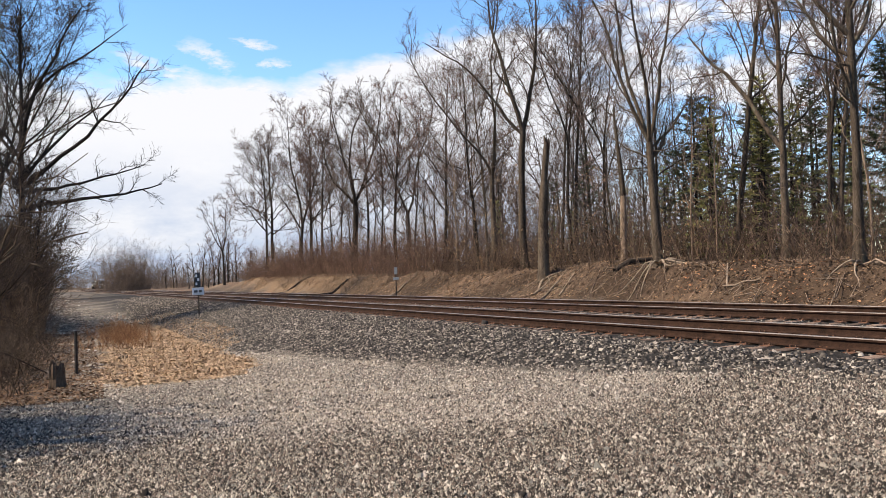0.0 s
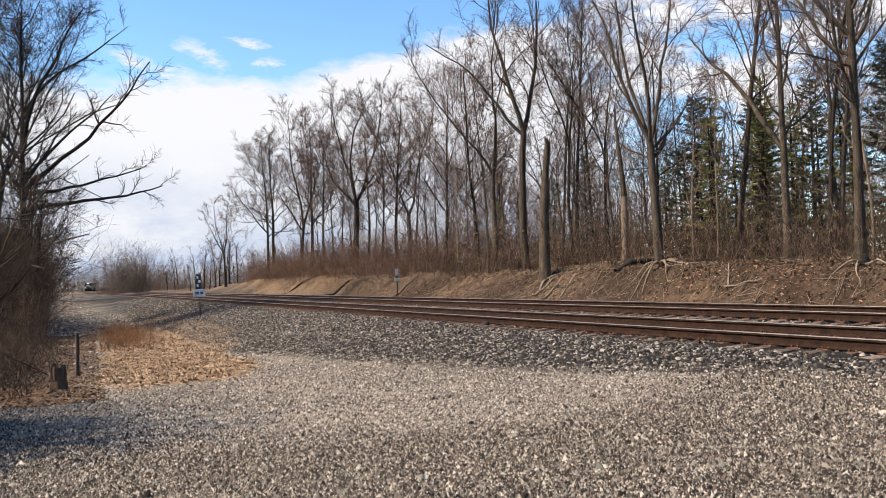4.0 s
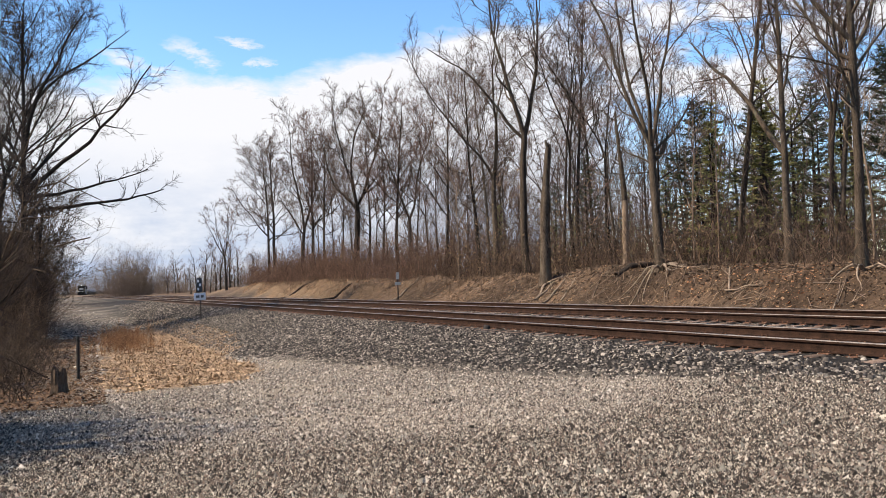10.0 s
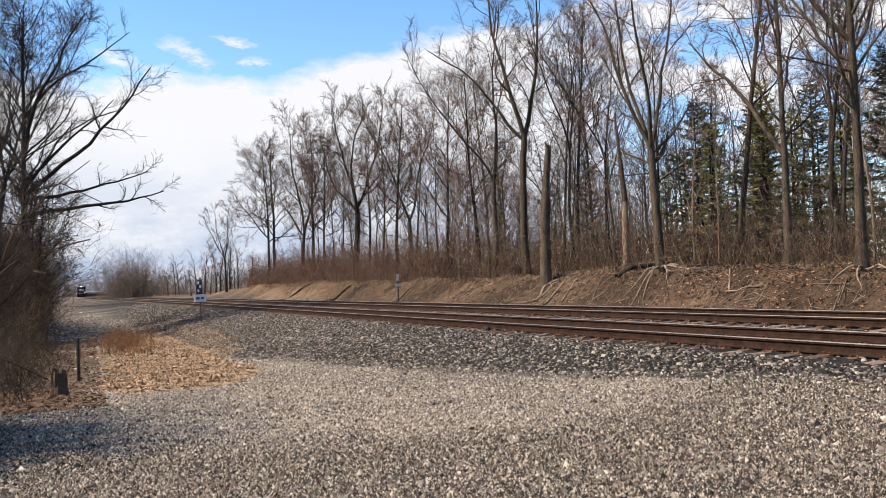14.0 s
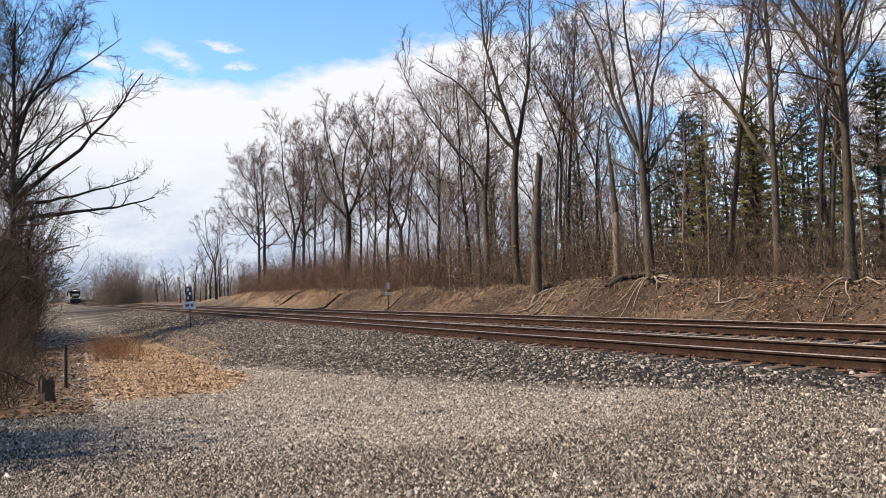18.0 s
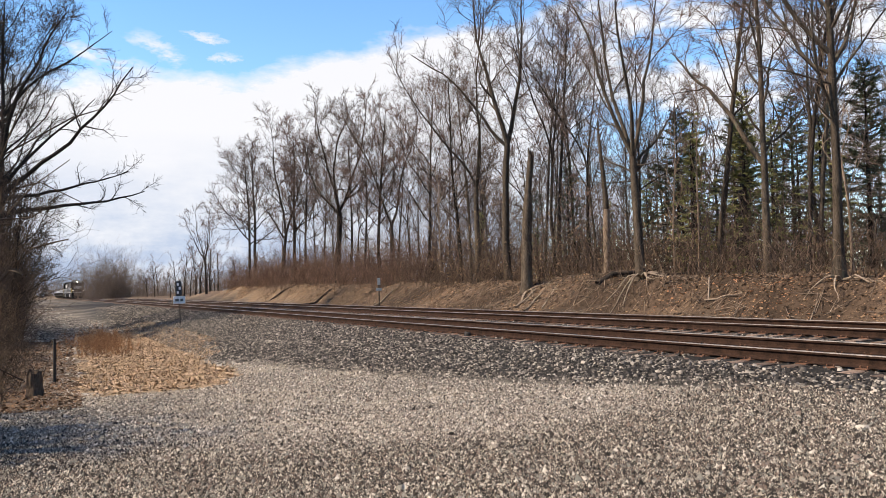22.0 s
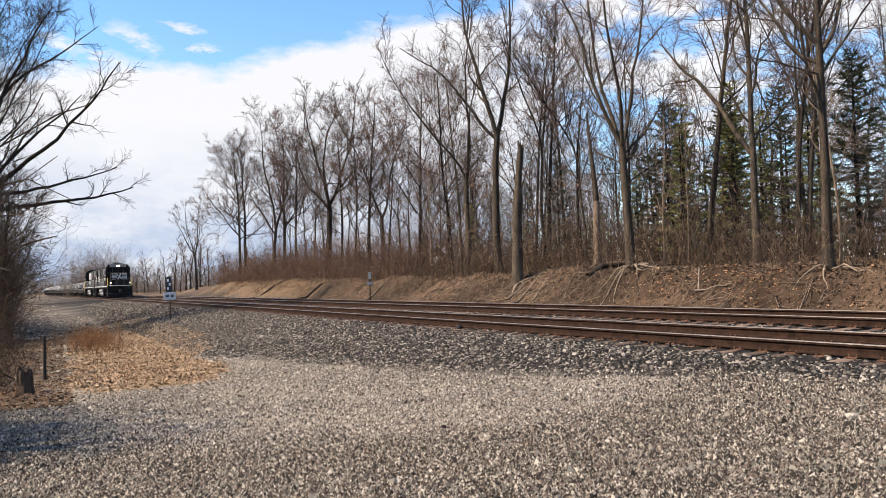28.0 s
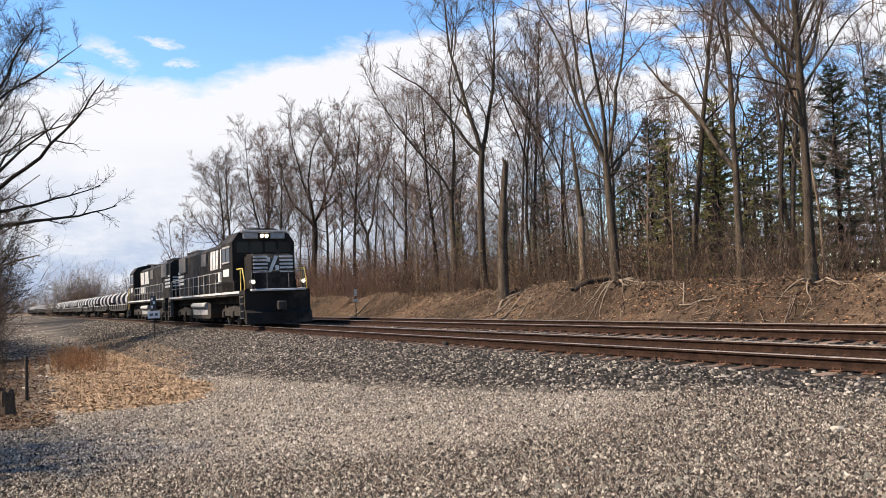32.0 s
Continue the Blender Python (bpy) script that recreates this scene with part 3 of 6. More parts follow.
def build_track(n0, za, zb, label, s_near, s_far):
    """A track: za and zb are the heights of its near and far rail."""
    track = thing("railway_track", Matrix.Identity(4), label, "railway track", "pair of tracks", "structure")
    for n, z in ((n0 - GAUGE / 2, za), (n0 + GAUGE / 2, zb)):
        link_part("rail", rail_mesh(n, z, -880, 130), None, track, "rusty rail with a polished running face")
    tilt = math.atan2(zb - za, GAUGE)
    mid = (za + zb) / 2 - 0.186 - 0.018
    rng = random.Random(int(n0 * 10))
    s = s_near
    while s > s_far:
        x, y, th = on_line(s, n0)
        m = Matrix.Translation((x, y, mid)) @ Matrix.Rotation(th - math.pi / 2, 4, "Z") @ Matrix.Rotation(tilt, 4, "X") @ Matrix.Rotation(rng.uniform(-0.02, 0.02), 4, "Z")
        m = m @ Matrix.Translation((0, rng.uniform(-0.05, 0.05), rng.uniform(-0.015, 0.004)))
        tie = link_part("tie", rng.choice(TIES), None, track, "", m)
        if s > -8:
            for side in (-1, 1):
                link_part("tie_plate", PLATE, None, tie, "", Matrix.Translation((0, side * GAUGE / 2, 0.0)))
        s -= 0.53
    # the far ties, joined
    bm = bmesh.new()
    while s > -420:
        x, y, th = on_line(s, n0)
        m = Matrix.Translation((x, y, mid - 0.085)) @ Matrix.Rotation(th - math.pi / 2, 4, "Z") @ Matrix.Rotation(tilt, 4, "X") @ Matrix.Diagonal((0.23, 2.6, 0.17, 1))
        bmesh.ops.create_cube(bm, size=1, matrix=m)
        s -= 0.53
    rest = part("ties", bm, TIE, track)
    rest["kind"] = "stuff"
    return track


build_track(0.0, 0.515, 0.565, "near railway track of rusty rails on weathered wooden ties", 44.0, -72.0)
build_track(SECOND, 0.622, 0.671, "second railway track of rusty rails below the earth bank", 44.0, -60.0)

# ---- bare trees ----
def wander(rng, p, d, length, steps, curl, rise):
    """A branch line that bends by chance and turns upward by rise."""
    pts = [p.copy()]
    for _ in range(steps):
        d = d + rng.normal(0, curl, 3) + np.array([0, 0, rise])
        d = d / np.linalg.norm(d)
        p = p + d * (length / steps)
        pts.append(p.copy())
    return np.array(pts), d


def offshoot(rng, d, angle):
    """A direction at about that angle from d."""
    r = rng.normal(0, 1, 3)
    r -= d * r.dot(d)
    r /= np.linalg.norm(r) + 1e-9
    v = d * math.cos(angle) + r * math.sin(angle)
    return v / np.linalg.norm(v)


def along(pts, t):
    k = t * (len(pts) - 1)
    i = min(int(k), len(pts) - 2)
    return pts[i] + (pts[i + 1] - pts[i]) * (k - i), (pts[i + 1] - pts[i]) / np.linalg.norm(pts[i + 1] - pts[i])


def shoots(rng, a, b, count, low, high, angle, rise):
    """Starts and ends of side shoots along the sticks a to b, so many on each."""
    j = np.repeat(np.arange(len(a)), count)
    d = (b - a)[j]
    l = np.linalg.norm(d, axis=1)
    q = a[j] + d * rng.uniform(0.12, 1.0, (len(j), 1))
    e = turned_off(rng, d / (l[:, None] + 1e-9), rng.uniform(*angle, len(j)))
    e[:, 2] += rise
    e /= np.linalg.norm(e, axis=1)[:, None]
    return q, q + e * (rng.uniform(low, high, len(j)))[:, None]


def row(a, b, r0, r1):
    return np.hstack([a, b, np.full((len(a), 1), r0), np.full((len(a), 1), r1)])


def ramify(rng, pts, rad, length, subs, twigs, limbs, fines, reach=0.55):
    """Side branches of a limb, crooked and set wide, then their boughs, twigs and shoots."""
    subs = max(2, round(subs * length / 4.2))
    side = rng.uniform(0, 6.28)
    starts, ends = [], []
    for k in range(subs):
        t = min(0.2 + 0.78 * (k + rng.random()) / subs, 0.98)
        p, d = along(pts, t)
        side += 2.3 + rng.normal(0, 0.5)
        u = np.cross(d, (0.3, 0.2, 1.0))
        u /= np.linalg.norm(u) + 1e-9
        w = np.cross(d, u)
        ang = rng.uniform(0.5, 1.0)
        d2 = d * math.cos(ang) + (u * math.cos(side) + w * math.sin(side)) * math.sin(ang)
        d2[2] += 0.12
        l2 = length * reach * rng.uniform(0.45, 1.05) * (1.1 - 0.62 * t) + 0.35
        sub, _ = wander(rng, p, d2 / np.linalg.norm(d2), l2, 5, 0.2, 0.055)
        rb = max(0.011, np.interp(t, np.linspace(0, 1, len(rad)), rad) * rng.uniform(0.5, 0.68))
        limbs.append((sub, np.linspace(rb, 0.006, 6)))
        starts.append(sub[1:-1])
        ends.append(sub[2:])
    a, b = np.concatenate(starts), np.concatenate(ends)
    # boughs with a bend, twigs on them, shoots on the twigs
    m = max(1, round(twigs / 3))
    size = min(1.0, 0.25 + length * 0.13)
    q, e = shoots(rng, a, b, m, 0.35 * size, 1.15 * size, (0.5, 1.05), 0.1)
    h = (q + e) / 2 + rng.normal(0, 0.07 * size, q.shape)
    fines += [row(q, h, 0.0085, 0.007), row(h, e, 0.007, 0.004)]
    q2, e2 = shoots(rng, q, e, max(1, twigs // 3), 0.25 * size, 0.8 * size, (0.35, 0.95), 0.15)
    fines.append(row(q2, e2, 0.0058, 0.0035))
    q3, e3 = shoots(rng, a, b, 1, 0.15, 0.5, (0.5, 1.2), 0.1)
    fines.append(row(q3, e3, 0.006, 0.0035))


def tree_parts(seed, tall, r0, lean=(0.0, 0.0), first=0.35, limbs_n=12, spread=0.75, subs=7, twigs=6, fork=0.0, wob=0.02, crown=0.42, taper=0.22, extra=(), thick=1.0, stems=2, splay=0.3):
    """Lines of trunk, limbs and twigs. fork: where the trunk parts into its stems, as a share of the height.
    extra: given limbs as (height, azimuth, rise angle, length, radius, upward bend)."""
    rng = np.random.default_rng(seed)
    trunk, limbs, fines = [], [], []
    d = np.array([lean[0] + 0.015, lean[1], 1.0])
    d /= np.linalg.norm(d)
    main, dm = wander(rng, np.array([0.0, 0, -0.25]), d, tall * (fork or 1.0) + 0.25, 14, wob, 0.03)
    tt = np.linspace(0, 1, 15)
    rr = (1 - (1 - (taper if not fork else 0.68)) * tt ** 0.9) * r0 * 0.86
    rr *= 1 + rng.normal(0, 0.035, 15)
    rr[0] *= 1.45
    rr[1] *= 1.06
    if not fork:
        rr[-1] = 0.012
    trunk.append((main, rr))
    leaders = [(main, rr)]
    if fork:
        leaders = []
        a0 = rng.uniform(0, 6.28)
        for k in range(stems):
            a = a0 + 2 * math.pi * k / stems + rng.uniform(-0.4, 0.4)
            df = dm + splay * rng.uniform(0.6, 1.4) * np.array([math.cos(a), math.sin(a), 0])
            up, _ = wander(rng, main[-1], df / np.linalg.norm(df), tall * (1 - fork) * rng.uniform(0.75, 1.0), 10, 0.085, 0.04)
            ru = np.linspace(r0 * (0.52 if stems < 3 else 0.36), 0.012, 11)
            trunk.append((up, ru))
            leaders.append((up, ru))
        limbs_n = max(4, round(limbs_n * 1.3 / stems))
        first = 0.12
    for line, rl in leaders:
        a = rng.uniform(0, 6.28)
        reach = tall * (1 - fork)
        for k in range(limbs_n):
            t = first + (0.95 - first) * ((k + 0.8 * rng.random()) / limbs_n)
            p, d = along(line, t)
            a += 2.4 + rng.uniform(-0.5, 0.5)
            out = rng.uniform(0.55, 1.0) * (1.15 - 0.45 * t)
            u = np.array([math.cos(a), math.sin(a), 0.0])
            dl = d * math.cos(out) + u * math.sin(out) * spread / 0.75
            # limbs are longest in the lower half of the crown: a rounded outline
            high = (t - first) / (1 - first)
            length = (reach * crown * (0.35 + 0.75 * math.sqrt(max(0.0, 1 - high ** 1.6))) * rng.uniform(0.5, 1.0) * (0.62 if fork else 0.78)) + 0.5
            limb, _ = wander(rng, p, dl / np.linalg.norm(dl), length, 9, 0.17, 0.075)
            rb = max(0.02, np.interp(t, np.linspace(0, 1, len(rl)), rl) * rng.uniform(0.42, 0.62))
            rd = np.linspace(rb, 0.009, 10)
            limbs.append((limb, rd))
            ramify(rng, limb, rd, length, subs, twigs, limbs, fines)
        ramify(rng, line[len(line) * 2 // 3:], rl[len(line) * 2 // 3:], tall * 0.16, subs, twigs, limbs, fines)
    # keep the crown within the tree's height
    k = tall / max(float(rows[:, 5].max()) for rows in fines)
    trunk, limbs = [(p * k, r) for p, r in trunk], [(p * k, r) for p, r in limbs]
    for rows in fines:
        rows[:, :6] *= k
    main = main * k
    for h, az, rise, length, rad, bend in extra:
        p = main[int(np.argmin(abs(main[:, 2] - h)))]
        dl = np.array([math.cos(az) * math.cos(rise), math.sin(az) * math.cos(rise), math.sin(rise)])
        limb, _ = wander(rng, np.array([p[0], p[1], h]), dl, length, 11, 0.095, bend)
        rd = np.linspace(rad, rad * 0.2, 12)
        limbs.append((limb, rd))
        ramify(rng, limb[3:], rd[3:], length * 0.42, subs, twigs, limbs, fines)
    for rows in fines:
        rows[:, 6:8] *= thick
    return trunk, limbs, fines


def tree_thing(name, label, m, parts, bark, twig, group="", sides=9):
    trunk, limbs, fines = parts
    t = thing(name, m, label, "tree", group)
    link_part("trunk", fast_mesh("trunk", *tubes(trunk, sides), bark), None, t)
    link_part("crown", fast_mesh("crown", *tubes(limbs, 5), bark), None, t)
    w = link_part("twig_mass", fast_mesh("twig_mass", *sticks(fines), twig, False), None, t)
    w["kind"] = "stuff"
    return t


def stand(x, y, turn=0.0, size=1.0, sink=0.0):
    return pose(x, y, ground_z(x, y) - sink, 0, 0, turn) @ Matrix.Scale(size, 4)


WOOD = "trees of the wood on the bank"
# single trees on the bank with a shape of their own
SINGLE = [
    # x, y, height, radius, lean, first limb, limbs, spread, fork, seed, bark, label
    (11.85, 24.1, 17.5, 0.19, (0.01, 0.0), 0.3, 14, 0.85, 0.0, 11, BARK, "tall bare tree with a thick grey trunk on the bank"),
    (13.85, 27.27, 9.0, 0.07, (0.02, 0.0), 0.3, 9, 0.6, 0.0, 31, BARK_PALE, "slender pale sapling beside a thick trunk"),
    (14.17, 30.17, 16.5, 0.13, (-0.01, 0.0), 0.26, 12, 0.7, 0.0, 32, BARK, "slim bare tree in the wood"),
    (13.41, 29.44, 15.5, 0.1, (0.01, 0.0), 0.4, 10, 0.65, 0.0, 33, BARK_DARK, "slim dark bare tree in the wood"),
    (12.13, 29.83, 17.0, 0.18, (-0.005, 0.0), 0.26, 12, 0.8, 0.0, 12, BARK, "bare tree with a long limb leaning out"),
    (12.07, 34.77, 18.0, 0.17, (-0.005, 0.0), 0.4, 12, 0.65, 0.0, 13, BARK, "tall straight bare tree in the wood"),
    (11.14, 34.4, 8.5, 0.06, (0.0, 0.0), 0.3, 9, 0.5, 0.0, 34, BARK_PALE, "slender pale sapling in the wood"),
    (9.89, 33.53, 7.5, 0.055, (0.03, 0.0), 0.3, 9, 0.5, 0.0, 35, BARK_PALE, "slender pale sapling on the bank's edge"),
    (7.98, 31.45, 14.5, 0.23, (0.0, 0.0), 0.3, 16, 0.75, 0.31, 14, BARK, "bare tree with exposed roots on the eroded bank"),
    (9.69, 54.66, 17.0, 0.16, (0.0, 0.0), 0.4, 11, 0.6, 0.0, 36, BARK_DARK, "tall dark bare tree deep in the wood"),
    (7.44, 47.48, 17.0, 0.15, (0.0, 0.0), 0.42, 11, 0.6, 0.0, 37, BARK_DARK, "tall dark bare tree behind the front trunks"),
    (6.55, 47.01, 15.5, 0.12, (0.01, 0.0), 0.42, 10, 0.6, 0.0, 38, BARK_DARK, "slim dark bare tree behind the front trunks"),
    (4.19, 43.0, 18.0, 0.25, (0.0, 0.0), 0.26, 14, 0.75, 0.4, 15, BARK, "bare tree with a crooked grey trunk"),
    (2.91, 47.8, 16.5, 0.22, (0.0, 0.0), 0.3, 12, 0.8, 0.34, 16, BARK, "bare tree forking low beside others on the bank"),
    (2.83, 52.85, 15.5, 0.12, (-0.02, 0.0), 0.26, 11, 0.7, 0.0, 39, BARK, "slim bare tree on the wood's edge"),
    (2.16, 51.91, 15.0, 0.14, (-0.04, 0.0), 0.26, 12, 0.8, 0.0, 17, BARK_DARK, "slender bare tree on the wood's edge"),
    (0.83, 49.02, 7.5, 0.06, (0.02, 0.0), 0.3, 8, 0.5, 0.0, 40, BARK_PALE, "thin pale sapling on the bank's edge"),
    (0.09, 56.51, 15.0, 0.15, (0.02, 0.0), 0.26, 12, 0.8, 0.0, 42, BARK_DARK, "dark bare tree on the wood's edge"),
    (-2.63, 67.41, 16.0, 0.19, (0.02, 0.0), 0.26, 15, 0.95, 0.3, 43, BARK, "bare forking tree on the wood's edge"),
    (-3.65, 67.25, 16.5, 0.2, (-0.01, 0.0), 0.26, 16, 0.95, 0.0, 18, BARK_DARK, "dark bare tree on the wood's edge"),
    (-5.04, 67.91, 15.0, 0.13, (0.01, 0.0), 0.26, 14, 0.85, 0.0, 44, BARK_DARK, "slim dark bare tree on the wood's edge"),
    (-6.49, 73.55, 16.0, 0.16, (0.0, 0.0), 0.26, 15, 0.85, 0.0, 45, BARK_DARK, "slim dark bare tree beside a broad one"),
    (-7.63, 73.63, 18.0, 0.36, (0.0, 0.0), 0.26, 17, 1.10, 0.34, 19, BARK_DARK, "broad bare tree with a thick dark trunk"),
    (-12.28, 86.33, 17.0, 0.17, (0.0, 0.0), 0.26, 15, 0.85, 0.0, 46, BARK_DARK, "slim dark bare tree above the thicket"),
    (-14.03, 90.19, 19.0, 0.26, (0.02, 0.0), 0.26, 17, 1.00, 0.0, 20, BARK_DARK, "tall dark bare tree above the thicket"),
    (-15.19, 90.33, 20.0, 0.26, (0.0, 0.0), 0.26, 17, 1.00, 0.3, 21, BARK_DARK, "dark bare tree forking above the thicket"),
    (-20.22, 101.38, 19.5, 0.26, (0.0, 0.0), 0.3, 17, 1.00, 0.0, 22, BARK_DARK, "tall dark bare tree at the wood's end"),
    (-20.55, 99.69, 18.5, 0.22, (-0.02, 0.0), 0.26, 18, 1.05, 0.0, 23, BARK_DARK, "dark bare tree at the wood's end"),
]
LONG_LIMBS = {14: ((4.1, 0.2, 0.35, 1.5, 0.1, 0.16), (3.7, 3.0, 0.1, 2.4, 0.03, 0.02), (4.3, -0.6, 0.15, 2.2, 0.028, 0.03), (4.0, 2.4, 0.5, 3.2, 0.04, 0.03), (4.4, 0.5, 0.75, 4.5, 0.06, 0.04)),
              12: ((3.9, 2.75, 0.98, 9.0, 0.105, 0.0), (4.3, 0.3, 0.9, 3.2, 0.05, 0.04)),
              11: ((5.7, 3.3, 0.1, 4.2, 0.035, 0.0), (6.2, 0.5, 0.75, 5.0, 0.08, 0.05), (6.6, 2.9, 0.85, 5.5, 0.09, 0.03), (4.6, 3.6, 0.5, 2.2, 0.03, 0.04)),
              15: ((7.0, 2.8, 0.85, 7.0, 0.1, 0.02),), 19: ((6.2, 3.0, 0.8, 9.0, 0.14, 0.03), (6.6, 0.3, 0.9, 7.0, 0.11, 0.03)),
              20: ((5.5, 0.2, 0.95, 7.0, 0.08, 0.03),), 21: ((5.0, 3.0, 0.8, 7.0, 0.09, 0.04),), 23: ((5.5, 3.1, 0.85, 7.5, 0.09, 0.03),)}
STEMS = {14: (4, 0.42), 19: (3, 0.42), 16: (3, 0.35)}
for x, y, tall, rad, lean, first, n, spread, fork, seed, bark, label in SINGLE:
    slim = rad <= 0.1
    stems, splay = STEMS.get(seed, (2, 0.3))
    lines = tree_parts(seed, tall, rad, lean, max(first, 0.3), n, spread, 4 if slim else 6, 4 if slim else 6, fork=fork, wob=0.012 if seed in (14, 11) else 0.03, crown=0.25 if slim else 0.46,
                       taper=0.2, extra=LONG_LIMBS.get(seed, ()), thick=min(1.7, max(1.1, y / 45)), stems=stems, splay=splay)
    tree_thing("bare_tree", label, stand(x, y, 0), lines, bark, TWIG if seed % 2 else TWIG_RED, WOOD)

# pattern trees for the rest of the wood, copied
rng = random.Random(5)
KINDS = []
for k in range(6):
    tall = (15.0, 17.0, 18.0, 14.0, 16.0, 12.0)[k]
    KINDS.append(tree_thing("bare_tree", "bare deciduous tree among others in the wood", Matrix.Translation((0, 0, -100)),
                            tree_parts(40 + k, tall, (0.12, 0.15, 0.16, 0.1, 0.13, 0.075)[k], (0.02 * (k - 2), 0.01), (0.24, 0.26, 0.3, 0.2, 0.22, 0.18)[k],
                                       11, 0.65 + 0.05 * k, subs=5, twigs=6, fork=(0.0, 0.4, 0.0, 0.35, 0.45, 0.0)[k], wob=0.035, thick=1.3, stems=2 + k % 2), BARK if k % 2 else BARK_DARK, TWIG, WOOD, 7))
placed = [(r[0], r[1]) for r in SINGLE] + [(7.87, 36.79), (4.49, 37.8)]
made, tries, used = 0, 0, set()
while made < 125 and tries < 8000:
    tries += 1
    s, n = rng.uniform(-60, 42), 12.0 + 36 * rng.random() ** 1.3
    if s > 16 and rng.random() < 0.55:
        continue
    x, y, _ = on_line(s, n)
    if any(math.hypot(x - a, y - b) < (1.6 if n < 16 else 2.2) for a, b in placed):
        continue
    placed.append((x, y))
    kind = rng.randrange(6)
    m = stand(x, y, rng.uniform(0, 360), rng.uniform(0.72, 1.05))
    if kind in used:
        copy_thing(KINDS[kind], m)
    else:
        KINDS[kind].matrix_basis = m
        used.add(kind)
    made += 1


# ---- the thicket beside the lot ----
BESIDE = "trees of the thicket beside the lot"
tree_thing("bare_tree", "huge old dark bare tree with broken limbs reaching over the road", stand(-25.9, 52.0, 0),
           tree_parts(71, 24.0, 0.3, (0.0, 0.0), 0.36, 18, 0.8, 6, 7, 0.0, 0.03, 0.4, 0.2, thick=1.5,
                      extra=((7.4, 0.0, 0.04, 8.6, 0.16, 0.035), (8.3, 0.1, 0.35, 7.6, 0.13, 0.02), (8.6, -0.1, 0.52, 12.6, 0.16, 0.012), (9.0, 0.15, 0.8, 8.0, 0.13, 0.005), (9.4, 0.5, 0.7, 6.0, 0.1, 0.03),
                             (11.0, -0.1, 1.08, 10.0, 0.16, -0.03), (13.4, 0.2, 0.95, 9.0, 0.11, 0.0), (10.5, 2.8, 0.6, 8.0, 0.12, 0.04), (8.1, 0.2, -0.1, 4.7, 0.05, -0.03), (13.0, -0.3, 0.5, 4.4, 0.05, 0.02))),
           BARK_SHADE, TWIG_DARK, BESIDE)
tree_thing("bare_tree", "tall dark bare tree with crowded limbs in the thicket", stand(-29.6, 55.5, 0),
           tree_parts(74, 25.0, 0.26, (0.0, 0.0), 0.2, 24, 0.8, 6, 7, 0.4, 0.04, 0.42, thick=1.5, stems=3), BARK_SHADE, TWIG_DARK, BESIDE)
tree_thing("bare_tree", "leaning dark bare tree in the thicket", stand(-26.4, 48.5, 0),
           tree_parts(75, 20.5, 0.17, (0.02, 0.0), 0.18, 22, 0.8, 5, 6, 0.0, 0.05, 0.3, thick=1.4), BARK_SHADE, TWIG_DARK, BESIDE)
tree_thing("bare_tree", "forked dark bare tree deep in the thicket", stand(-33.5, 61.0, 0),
           tree_parts(76, 24.0, 0.24, (0.0, 0.0), 0.2, 22, 0.85, 5, 6, 0.3, 0.05, 0.45, thick=1.6, stems=3), BARK_SHADE, TWIG_DARK, BESIDE)
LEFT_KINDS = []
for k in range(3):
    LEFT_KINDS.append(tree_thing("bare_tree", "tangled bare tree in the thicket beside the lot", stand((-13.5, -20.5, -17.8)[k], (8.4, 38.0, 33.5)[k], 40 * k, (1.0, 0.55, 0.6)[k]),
                                 tree_parts(80 + k, (9.5, 12.0, 9.0)[k], (0.11, 0.12, 0.085)[k], (0.04, 0.0), 0.16, 14, 0.9, 6, 6, 0.0, 0.06, 0.5, thick=1.4), BARK_SHADE, TWIG_DARK, BESIDE))
